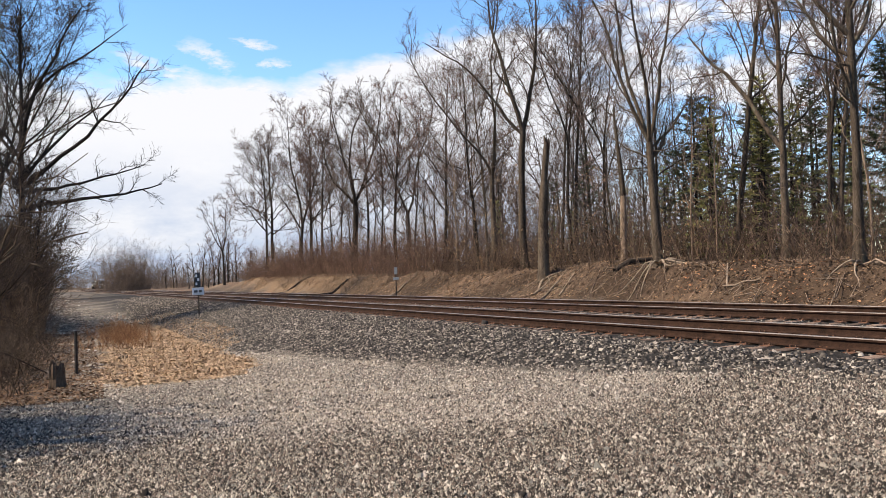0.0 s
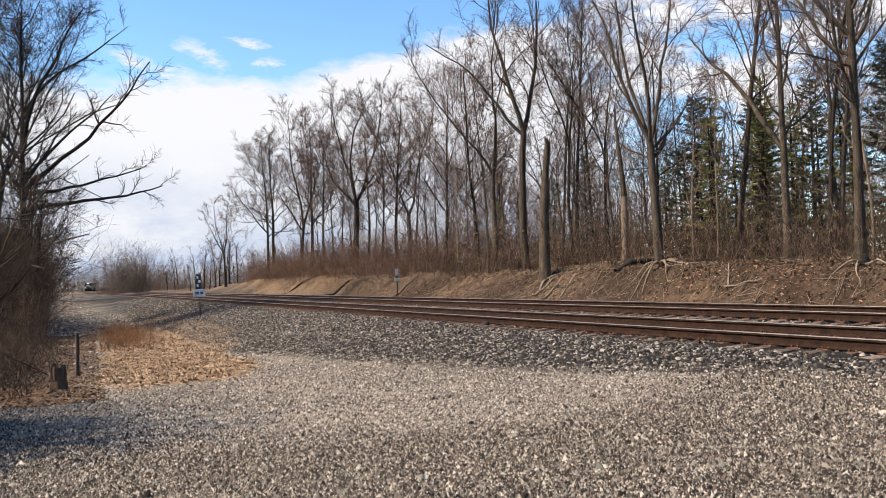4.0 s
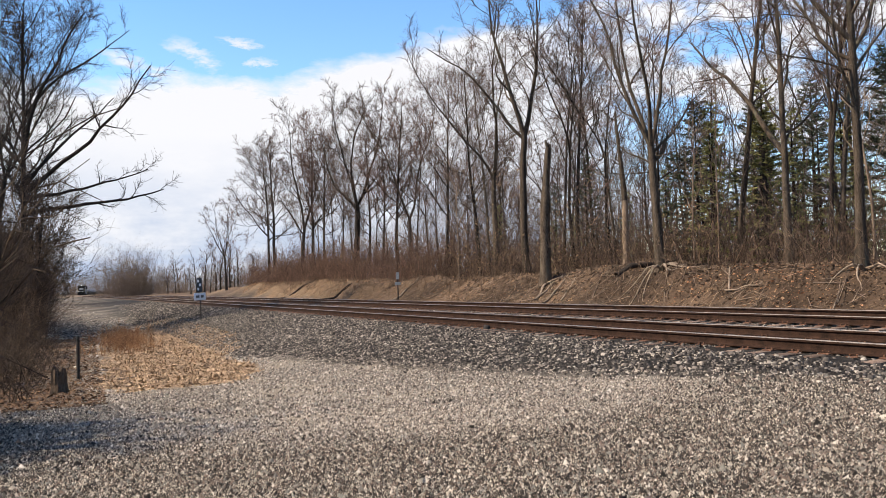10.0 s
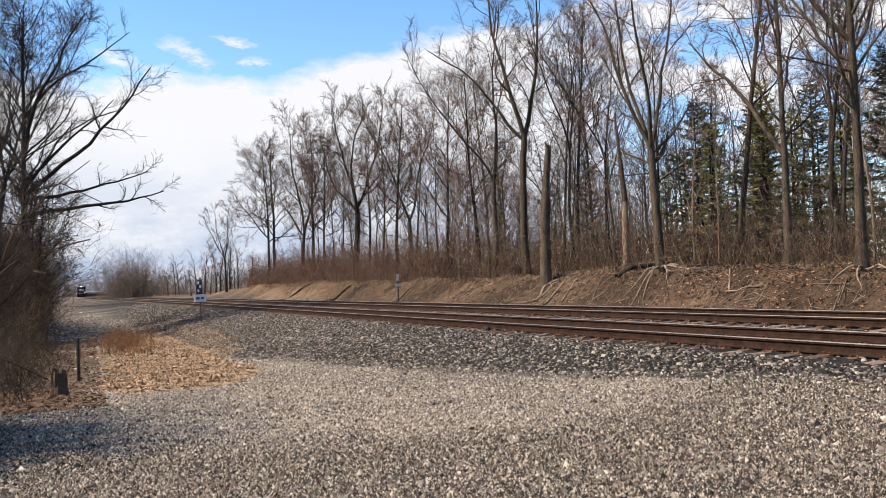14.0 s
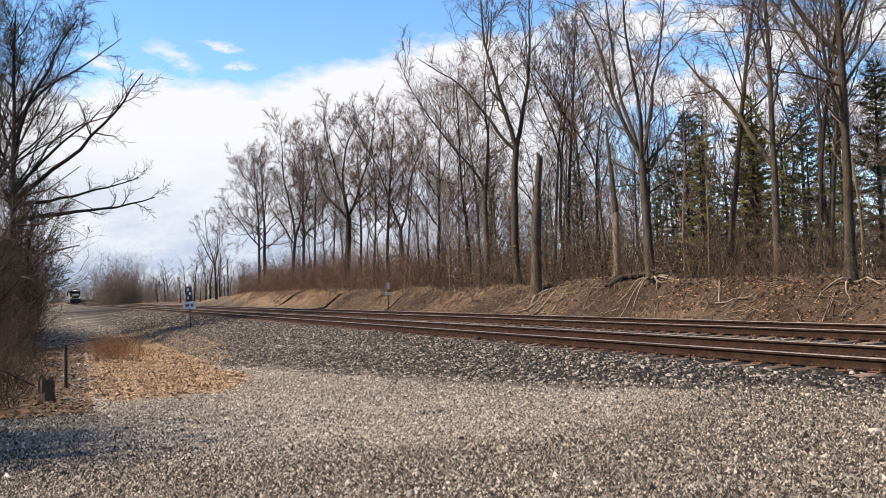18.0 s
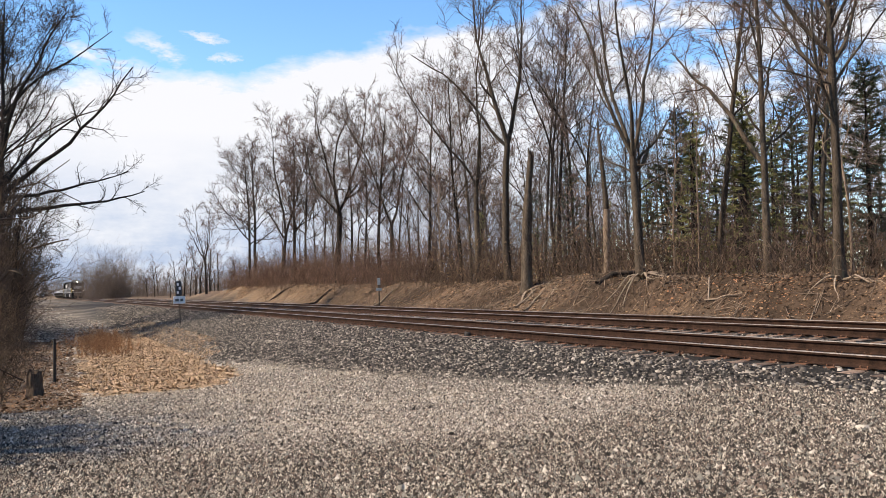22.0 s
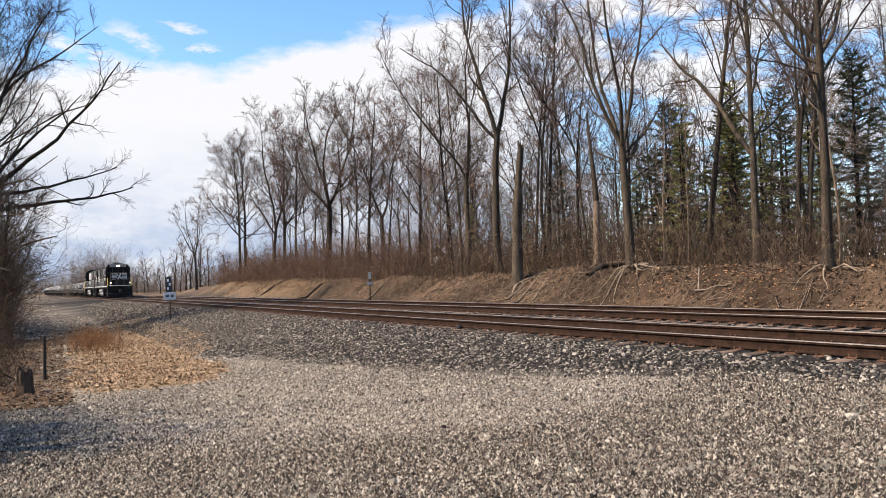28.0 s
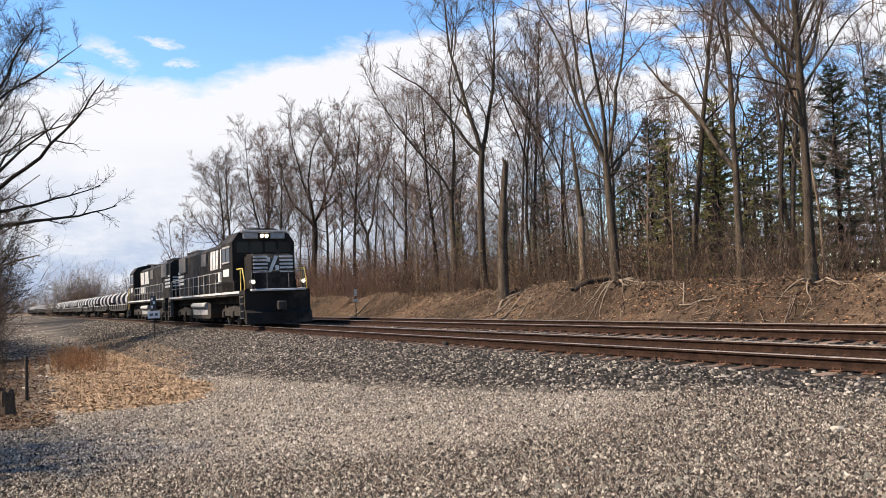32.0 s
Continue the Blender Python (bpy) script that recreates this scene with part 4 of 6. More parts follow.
# copies left of the view are added for their shade on thicket floor and lot
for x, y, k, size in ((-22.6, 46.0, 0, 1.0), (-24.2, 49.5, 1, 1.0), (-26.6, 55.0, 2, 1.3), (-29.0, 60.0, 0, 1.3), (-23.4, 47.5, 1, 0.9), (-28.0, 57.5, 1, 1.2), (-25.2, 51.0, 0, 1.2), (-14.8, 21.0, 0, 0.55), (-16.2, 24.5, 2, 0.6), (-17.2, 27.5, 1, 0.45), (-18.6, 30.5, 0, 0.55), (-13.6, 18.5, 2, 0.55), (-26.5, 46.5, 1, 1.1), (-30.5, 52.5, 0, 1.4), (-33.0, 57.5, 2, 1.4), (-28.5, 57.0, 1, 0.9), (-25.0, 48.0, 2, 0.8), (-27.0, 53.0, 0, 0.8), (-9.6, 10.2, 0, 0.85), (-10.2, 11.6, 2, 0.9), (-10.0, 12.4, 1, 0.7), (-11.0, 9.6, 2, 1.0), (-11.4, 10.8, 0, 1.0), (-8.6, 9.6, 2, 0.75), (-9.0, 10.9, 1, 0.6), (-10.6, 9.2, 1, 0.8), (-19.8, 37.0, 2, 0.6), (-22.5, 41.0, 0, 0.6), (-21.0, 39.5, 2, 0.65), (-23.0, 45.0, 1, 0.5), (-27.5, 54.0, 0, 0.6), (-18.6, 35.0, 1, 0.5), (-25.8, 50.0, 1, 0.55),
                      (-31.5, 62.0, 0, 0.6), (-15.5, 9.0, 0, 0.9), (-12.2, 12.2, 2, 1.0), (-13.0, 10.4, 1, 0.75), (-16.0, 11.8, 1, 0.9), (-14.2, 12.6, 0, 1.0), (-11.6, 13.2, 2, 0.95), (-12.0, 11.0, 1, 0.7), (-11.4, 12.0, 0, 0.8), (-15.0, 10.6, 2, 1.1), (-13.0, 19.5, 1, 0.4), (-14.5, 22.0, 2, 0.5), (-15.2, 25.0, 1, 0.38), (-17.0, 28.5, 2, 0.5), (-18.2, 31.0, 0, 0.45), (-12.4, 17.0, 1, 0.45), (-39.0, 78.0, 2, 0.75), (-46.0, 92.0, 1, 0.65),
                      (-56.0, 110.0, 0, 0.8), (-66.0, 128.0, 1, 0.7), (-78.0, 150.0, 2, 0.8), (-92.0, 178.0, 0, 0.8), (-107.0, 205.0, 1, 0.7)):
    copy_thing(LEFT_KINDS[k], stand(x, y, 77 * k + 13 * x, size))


# ---- undergrowth: stems and fine brush, one mass a stretch ----
def brush_mass(name, label, spots, seed, tall, stems, material, lean=0.35, thick=1.0):
    """Many thin crooked stems, each with bent side shoots and twigs; spots: x, y pairs."""
    g = np.random.default_rng(seed)
    size = np.repeat(np.minimum(g.lognormal(-0.08, 0.3, len(spots)), 1.2), stems)
    xy = np.repeat(np.array(spots), stems, 0)
    n = len(xy)
    xy = xy + g.normal(0, 0.35, (n, 2))
    p = np.column_stack([xy, height(xy[:, 0], xy[:, 1])[0] - 0.05])
    h = tall * size * g.uniform(0.4, 1.1, n)
    d = np.column_stack([g.normal(0, lean, n), g.normal(0, lean, n), np.ones(n)])
    rows = []
    for k in range(4):
        d = d + g.normal(0, 0.22, (n, 3)) + (0, 0, 0.1)
        d /= np.linalg.norm(d, axis=1)[:, None]
        e = p + d * (h * 0.25)[:, None]
        w = thick * (0.014 - 0.0027 * k)
        rows.append(row(p, e, w, w - 0.0027 * thick))
        for _ in range(2 if k else 1):
            q = p + (e - p) * g.random((n, 1))
            way = turned_off(g, d, g.uniform(0.4, 1.1, n))
            m = q + way * (h * g.uniform(0.06, 0.2, n))[:, None]
            rows.append(row(q, m, 0.007 * thick, 0.0055 * thick))
            end = m + turned_off(g, way, g.uniform(0.2, 0.8, n)) * (h * g.uniform(0.05, 0.16, n))[:, None]
            rows.append(row(m, end, 0.0055 * thick, 0.0035 * thick))
        p = e
    ob = link_part(name, fast_mesh(name, *sticks(rows), material, False), None)
    return tagged(ob, label, "brush", kind="stuff")


def scatter(seed, count, fn):
    g = random.Random(seed)
    return [fn(g) for _ in range(count)]


def strip(s0, s1, n0, n1):
    def one(g):
        x, y, _ = on_line(g.uniform(s0, s1), g.uniform(n0, n1))
        return float(x), float(y)
    return one


def beside(y0, y1, off, wide):
    """Places along the left thicket's edge and behind it."""
    def one(g):
        y = g.uniform(y0, y1)
        return -0.475 * y - 0.3 - off - abs(g.gauss(0, wide)), y
    return one


def fan(a0, a1, d0, d1):
    def one(g):
        a, d = radians(g.uniform(a0, a1)), g.uniform(d0, d1)
        return d * math.sin(a), d * math.cos(a)
    return one


brush_mass("brush", "dense reddish-brown bare brush along the bank's top", scatter(1, 560, strip(-66, -8, 9.2, 13.5)), 1, 3.3, 4, BRUSH_RED, 0.25)
brush_mass("brush", "tall bare brush at the end of the bank", scatter(2, 240, strip(-66, -30, 9.6, 14.0)), 2, 3.5, 4, BRUSH_RED)
brush_mass("brush", "thin bare undergrowth between the trunks of the wood", scatter(3, 460, strip(-12, 44, 9.3, 17.0)), 3, 2.3, 4, BRUSH, 0.4)
brush_mass("brush", "tall tangled brown saplings between the trunks", scatter(12, 620, strip(-60, 44, 11.0, 26.0)), 12, 6.2, 2, TWIG, 0.16, 1.3)
brush_mass("brush", "tall slim bare saplings crowded between the trunks", scatter(19, 380, strip(-30, 26, 12.0, 30.0)), 19, 9.0, 1, TWIG, 0.07, 1.8)
brush_mass("brush", "thin twiggy shrubs along the crest of the bank", scatter(22, 150, strip(-12, 40, 8.8, 10.6)), 22, 2.5, 2, BRUSH, 0.35, 1.1)
# the two deep masses take the darkened stems for the wood's inner shade
brush_mass("brush", "dark bare undergrowth deep in the wood", scatter(4, 520, strip(-64, 48, 14.0, 34.0)), 4, 4.2, 3, BRUSH_SHADE, 0.25, 1.3)
brush_mass("brush", "dark bare scrub at the back of the wood", scatter(8, 420, strip(-64, 50, 34.0, 60.0)), 8, 6.0, 4, BRUSH_SHADE, 0.3, 1.6)
brush_mass("brush", "tangled dark brush of the thicket beside the lot", scatter(5, 620, beside(37, 84, 0.1, 3.0)), 5, 3.2, 3, BRUSH, 0.4)
brush_mass("brush", "tall dark tangle of stems and shoots in the thicket", scatter(17, 520, beside(42, 70, 0.6, 2.6)), 17, 6.6, 4, BRUSH_SHADE, 0.28, 1.4)
brush_mass("brush", "dark briars arching over the thicket's floor", scatter(18, 110, beside(19, 40, 0.2, 1.2)), 18, 1.3, 4, BRUSH_SHADE, 0.7)
# out of view, with thickened stems: added to throw streaked shade over the lot
brush_mass("brush", "unseen bare brush beside the gravel lot, added for its shade", scatter(20, 80, lambda g: (lambda y: (-0.16 * y - 6.6 - g.uniform(0.0, 3.0), y))(g.uniform(9.6, 14.6))), 20, 5.6, 3, BRUSH_SHADE, 0.3, 2.4)
brush_mass("brush", "sparse bare shoots among leaf litter at the thicket's edge", scatter(15, 70, beside(18, 40, -0.3, 1.6)), 15, 1.5, 3, BRUSH_SHADE, 0.6)
brush_mass("brush", "tall tangled saplings in the thicket beside the lot", scatter(9, 520, beside(40, 90, 0.4, 3.6)), 9, 6.6, 3, TWIG, 0.3, 1.3)
brush_mass("brush", "low brown scrub along the far gravel road", scatter(6, 420, lambda g: ((lambda y: (-0.5 * y - 1.5 - abs(g.gauss(0, 6.0)), y))(g.uniform(50, 330)))), 6, 5.0, 4, BRUSH, 0.35, 1.8)
brush_mass("brush", "low dry weeds on the face of the bank", scatter(14, 170, strip(-40, 42, 7.3, 9.6)), 14, 0.7, 3, BRUSH)
brush_mass("brush", "rust-brown weeds in the dry leaves", scatter(7, 75, lambda g: (lambda y: (-0.379 * y + g.gauss(0, 0.65), y))(g.gauss(38.5, 3.2))), 7, 0.8, 7, WEED, 0.6)
brush_mass("brush", "dense brown scrub where the valley closes", [p for p in scatter(10, 640, fan(-22.5, -11.0, 200, 330)) if line_coords(*p)[1][0] > 8], 10, 5.5, 3, HAZE_BRUSH, 0.3, 2.4)
brush_mass("brush", "rounded grey-brown clump of bare trees beside the far line", scatter(13, 190, lambda g: (g.gauss(-75.0, 2.9), g.gauss(201.0, 4.0))), 13, 10.5, 4, HAZE_BRUSH, 0.3, 2.0)
brush_mass("brush", "hazy brown woods far down the line", scatter(11, 420, fan(-30.0, -24.9, 420, 640)), 11, 15.0, 3, HAZE_BRUSH, 0.3, 5.0)
brush_mass("brush", "hazy brown woods beyond the bend of the line", scatter(16, 260, fan(-25.5, -18.0, 600, 700)), 16, 17.0, 3, HAZE_BRUSH, 0.3, 6.0)


# ---- dead leaves that still hang on young trees ----
def hanging_leaves(label, spots, seed, count):
    """spots: x, y, half width, lowest and highest leaf over the ground."""
    g = np.random.default_rng(seed)
    rows = []
    for x, y, wide, low, high in spots:
        c = np.repeat(np.column_stack([g.normal(x, 1.35 * wide, count // 9), g.normal(y, 1.35 * wide, count // 9), g.uniform(low, high, count // 9) + ground_z(x, y)]), 9, 0)
        rows.append(c + g.normal(0, 0.22, c.shape))
    p = np.concatenate(rows)
    a, b = g.normal(0, 0.04, p.shape), g.normal(0, 0.03, p.shape)
    v = np.stack([p - a, p + b, p + a], 1).reshape(-1, 3)
    ob = link_part("hanging_leaves", fast_mesh("hanging_leaves", v, np.arange(len(v)).reshape(-1, 3), TAN_LEAF, False), None)
    tagged(ob, label, "leaves", kind="stuff")


hanging_leaves("withered tan leaves still hanging on saplings", ((1.0, 46.0, 1.0, 0.5, 3.5), (2.6, 45.0, 0.9, 0.8, 6.0), (3.6, 44.5, 0.8, 0.6, 5.5), (5.4, 40.5, 0.7, 0.4, 3.0), (7.2, 38.0, 0.8, 0.4, 4.2), (10.2, 34.5, 0.8, 0.4, 3.0), (-6.0, 66.0, 1.4, 0.5, 3.0), (-17.5, 88.0, 0.8, 1.0, 3.0)), 3, 560)


# ---- conifers behind the trunks ----
def conifer_parts(seed, tall, wide, gap=0.36):
    """Boughs in loose tiers that droop and turn up at their ends, each with sprays on it; some tiers are bare on one side."""
    g = np.random.default_rng(seed)
    boughs, v, f = [], [], []
    z = 0.07 * tall
    while z < tall * 0.985:
        reach = wide * (1 - z / tall) ** 0.8 * g.uniform(0.6, 1.2) + 0.12
        bare = g.uniform(0, 6.28)
        for k in range(6):
            a = 1.05 * k + g.uniform(-0.5, 0.5)
            l = reach * g.uniform(0.35, 1.2) * (0.45 if math.cos(a - bare) > 0.75 else 1.0)
            d = np.array([math.cos(a), math.sin(a), 0.35 - 0.6 * (1 - z / tall)])
            line, _ = wander(g, np.array([0, 0, z + g.uniform(-0.15, 0.15)]), d / np.linalg.norm(d), l, 5, 0.08, 0.04)
            boughs.append((line, np.linspace(0.02, 0.005, 6)))
            for _ in range(int(3 + l * 9)):
                p, dd = along(line, 0.15 + 0.85 * math.sqrt(g.random()))
                out = np.cross(dd, (0, 0, 1)) * g.choice((-1, 1)) * g.uniform(0.2, 1.0) + dd * 0.7
                for _ in range(4):
                    e = out + g.normal(0, 0.45, 3) * np.array([1, 1, 0.6]) + np.array([0, 0, -0.12])
                    e = e / np.linalg.norm(e) * g.uniform(0.12, 0.36)
                    w = np.cross(e, g.normal(0, 1, 3))
                    w = w / (np.linalg.norm(w) + 1e-9) * 0.028
                    b = len(v)
                    v += [p - w, p + w, p + e]
                    f.append((b, b + 1, b + 2))
        z += gap * g.uniform(0.7, 1.3)
    return boughs, np.array(v), np.array(f)


def conifer(name, label, m, seed, tall, wide, foliage, group):
    boughs, v, f = conifer_parts(seed, tall, wide)
    t = thing(name, m, label, "tree", group)
    link_part("trunk", fast_mesh("trunk", *tubes([(np.array([[0, 0, -0.2], [0, 0, tall * 0.5], [0, 0, tall]]), np.array([0.13, 0.08, 0.01]))], 7), BARK_DARK), None, t)
    link_part("bough_mass", fast_mesh("bough_mass", *tubes(boughs, 3), BARK_DARK, False), None, t)["kind"] = "stuff"
    link_part("foliage", fast_mesh("foliage", v, f, foliage, False), None, t)["kind"] = "stuff"
    return t


GREEN = "evergreens in the wood"
dark = conifer("conifer", "dark green conifer behind bare trunks", stand(*[float(q) for q in on_line(7, 22)[:2]]), 1, 8.6, 2.9, NEEDLES, GREEN)
pale = conifer("conifer", "yellow-green cedar lit by the sun in the wood", stand(*[float(q) for q in on_line(11.5, 20)[:2]]), 2, 7.5, 1.9, NEEDLES_YELLOW, GREEN)
for s, n, k, size in ((7.2, 18, 0, 1.0), (11, 15.5, 1, 0.9), (-2.8, 18, 0, 0.85), (9.5, 17, 1, 1.1), (14.2, 15.5, 1, 1.1), (18.1, 15.5, 1, 0.85), (19, 17, 0, 0.95), (23.5, 17, 1, 0.8), (6, 24, 1, 1.2), (-8, 19, 0, 0.7),
                     (-16, 19, 1, 0.75), (4, 16, 1, 0.6), (16, 24, 0, 1.1), (12, 26, 0, 1.1), (-2, 25, 0, 0.9), (20, 25, 1, 1.1), (1, 21, 1, 0.8), (8.5, 21, 0, 0.9), (5.2, 20, 0, 0.75), (10, 23, 0, 1.05), (-5, 17, 1, 0.5), (-1, 16, 1, 0.45), (13, 20, 0, 0.8), (16.5, 18.5, 1, 0.7)):
    x, y, _ = on_line(s, n)
    copy_thing((dark, pale)[k], stand(float(x), float(y), 61 * s, size))


# ---- trees far off, where the line comes round ----
FAR_TREES = "trees beyond the end of the wood"
far_kind = []
for k in range(3):
    far_kind.append(tree_thing("bare_tree", "distant bare tree in the hazy valley", stand((-50.0, -62.0, -43.0)[k], (205.0, 230.0, 170.0)[k]),
                               tree_parts(120 + k, (13.0, 15.0, 11.0)[k], 0.24, (0, 0), 0.25, 12, 0.9, 4, 4, 0.0, 0.04, 0.5, thick=2.4), BARK_DARK, TWIG_RED, FAR_TREES, 6))
rng = random.Random(9)
for k in range(46):
    a, d = rng.uniform(-22.5, -11.5), rng.uniform(150, 330)
    x, y = d * math.sin(radians(a)), d * math.cos(radians(a))
    s, n = line_coords(x, y)
    if 9 < n[0] < 200:
        copy_thing(far_kind[k % 3], stand(x, y, rng.uniform(0, 360), rng.uniform(0.5, 0.85)))
for k in range(40):
    a, d = rng.uniform(-28, -20), rng.uniform(380, 700)
    x, y = d * math.sin(radians(a)), d * math.cos(radians(a))
    s, n = line_coords(x, y)
    if abs(n[0]) > 12 and not (-24.9 < a < -21.3 and d < 600):
        copy_thing(far_kind[k % 3], stand(x, y, rng.uniform(0, 360), rng.uniform(0.8, 1.3)))
tree_thing("bare_tree", "small lone bare tree beside the tracks", stand(-28.1, 109.0),
           tree_parts(145, 11.8, 0.19, (0.0, 0.0), 0.24, 18, 0.7, 5, 5, 0.33, 0.02, 0.42, thick=1.6, stems=4, splay=0.38), BARK_DARK, TWIG, FAR_TREES)

# ---- single things on the bank and in the lot ----
def lines_part(name, lines, material, parent, sides=7, label=""):
    return link_part(name, fast_mesh(name, *tubes(lines, sides), material), None, parent, label)


def build_snag():
    x, y = 4.49, 37.8
    t = thing("dead_snag", stand(x, y), "dead brown-grey tree trunk broken off at the top", "tree", WOOD)
    g = np.random.default_rng(4)
    main, _ = wander(g, np.array([0, 0, -0.2]), np.array([0.02, 0, 1.0]), 4.5, 10, 0.012, 0.0)
    lines_part("trunk", [(main, np.array([0.36, 0.27, 0.245, 0.235, 0.24, 0.225, 0.22, 0.215, 0.22, 0.2, 0.14]))], BARK, t, 12)
    upper, _ = wander(g, main[-2], np.array([0.05, 0, 1.0]), 2.2, 7, 0.05, 0.0)
    lines_part("upper_stem", [(upper, np.array([0.19, 0.165, 0.15, 0.155, 0.14, 0.15, 0.145, 0.13]))], BARK, t, 9, "ragged brown upper stem")
    top = upper[-1]
    for dx, up, w in ((-0.13, 0.36, 0.085), (0.1, 0.16, 0.07), (-0.02, 0.24, 0.06)):
        lines_part("splinter", [(np.array([top + [dx * 0.3, 0, -0.15], top + [dx * 0.8, 0, up * 0.5], top + [dx, 0, up]]), np.array([w, w * 0.7, 0.012]))], BARK, t, 6)
    for k, side in ((6, -0.9), (8, -0.8), (4, 0.9)):
        stub, _ = wander(g, main[k], np.array([side, 0.1, 0.45]), 0.45, 3, 0.08, 0.1)
        lines_part("stub", [(stub, np.array([0.09, 0.07, 0.055, 0.03]))], BARK, t)


def build_pale_trunk():
    t = thing("dead_tree", stand(7.87, 36.79), "dead tree with its lower trunk stripped of bark", "tree", WOOD)
    g = np.random.default_rng(6)
    main, _ = wander(g, np.array([0, 0, -0.2]), np.array([0.0, 0, 1.0]), 3.1, 8, 0.03, 0.0)
    lines_part("trunk", [(main, np.array([0.25, 0.18, 0.16, 0.15, 0.155, 0.145, 0.14, 0.14, 0.13]))], BARK_PALE, t, 10, "barkless pale tan lower trunk")
    upper, _ = wander(g, main[-1] - [0, 0, 0.08], np.array([0.03, 0, 1.0]), 4.0, 8, 0.05, 0.0)
    lines_part("upper_stem", [(upper, np.linspace(0.135, 0.04, 9))], BARK, t, 9)
    for k in range(9):
        p, d = along(upper, 0.1 + 0.1 * k)
        b, _ = wander(g, p, offshoot(g, d, 0.8), g.uniform(0.5, 1.7), 5, 0.15, 0.05)
        lines_part("branch", [(b, np.linspace(0.035, 0.006, 6))], BARK, t, 5)


def build_roots(x, y, spread, count, seed, foot):
    """Bare roots that run down the bank from a tree's foot."""
    t = thing("tree_roots", Matrix.Identity(4), "pale exposed roots running down the eroded bank", "roots")
    g = random.Random(seed)
    for k in range(count):
        a = -math.pi / 2 + (k / (count - 1) - 0.5) * spread + g.uniform(-0.1, 0.1)
        n = g.uniform(1.2, 2.3)
        pts, rad = [], []
        px, py = x + 0.1 * math.cos(a), y + 0.1 * math.sin(a)
        for i in range(9):
            f = i / 8
            lift = 0.06 + 0.22 * math.sin(math.pi * min(1, f * 1.4 + 0.1)) * (1 - f)
            pts.append((px, py, ground_z(px, py) + lift * foot * (1 - 0.9 * f)))
            rad.append(0.036 * (1 - 0.8 * f))
            a += g.uniform(-0.28, 0.28)
            px, py = px + n / 8 * math.cos(a), py + n / 8 * math.sin(a)
        lines_part("root", [(np.array(pts), np.array(rad))], ROOT, t, 6)


def build_log(s, n, length, turn, rad, label, material=None, lift=0.0, pitch=None):
    """A fallen trunk or limb that lies on the slope."""
    x, y, th = on_line(s, n)
    g = np.random.default_rng(int(abs(s * 13 + n * 7)))
    pts = []
    for i in range(7):
        f = (i / 6 - 0.5) * length
        px, py = x + f * math.cos(turn), y + f * math.sin(turn)
        pts.append([px, py, ground_z(px, py) + rad * 0.7 + lift + g.normal(0, 0.03)])
    t = thing("fallen_log", Matrix.Identity(4), label, "log", "deadwood on the bank")
    lines_part("trunk", [(np.array(pts), np.linspace(rad, rad * 0.6, 7))], material or DEADWOOD, t, 8)
    br = []
    for k in range(3):
        p, d = along(np.array(pts), g.uniform(0.4, 0.95))
        b, _ = wander(g, p, offshoot(g, d, 0.7) * np.array([1, 1, 0.3]) + np.array([0, 0, 0.25]), rad * 9, 3, 0.15, 0)
        br.append((b, np.linspace(rad * 0.35, 0.006, 4)))
    for line in br:
        lines_part("branch_stub", [line], material or DEADWOOD, t, 5)


build_snag()
build_pale_trunk()
build_roots(7.98, 31.25, 2.6, 9, 3, 1.5)
build_roots(11.72, 23.7, 2.0, 5, 4, 0.8)
build_roots(4.49, 37.6, 1.6, 4, 5, 0.7)
build_log(14.0, 10.2, 4.2, 0.35, 0.13, "dark fallen log lying along the top of the bank", BARK_DARK)
build_log(12.5, 10.6, 3.0, 0.15, 0.06, "brown fallen limb on the bank", BARK)
build_log(10.0, 7.9, 2.6, 0.9, 0.05, "bare pale branch lying on the eroded bank")
build_log(9.0, 8.2, 2.4, 0.75, 0.06, "bare pale branch lying on the eroded bank")
build_log(11.0, 7.8, 1.8, 1.0, 0.04, "thin bare branch lying on the bank")
build_log(21.0, 7.6, 1.3, -0.9, 0.03, "pale broken branch sticking out of the bank", ROOT, 0.05)
build_log(20.0, 8.0, 1.4, 1.2, 0.03, "pale broken branch sticking out of the bank", ROOT, 0.05)
build_log(-20.0, 8.2, 7.5, 0.6, 0.12, "dark fallen trunk lying down the bank", BARK_DARK)
build_log(-34.0, 8.3, 8.0, 0.5, 0.11, "dark fallen limb on the sandy bank", BARK_DARK)
build_log(-8.0, 8.0, 2.5, 0.8, 0.07, "fallen branch among leaves on the bank")
build_log(27.0, 8.4, 1.6, 1.3, 0.05, "pale branch among fallen leaves")


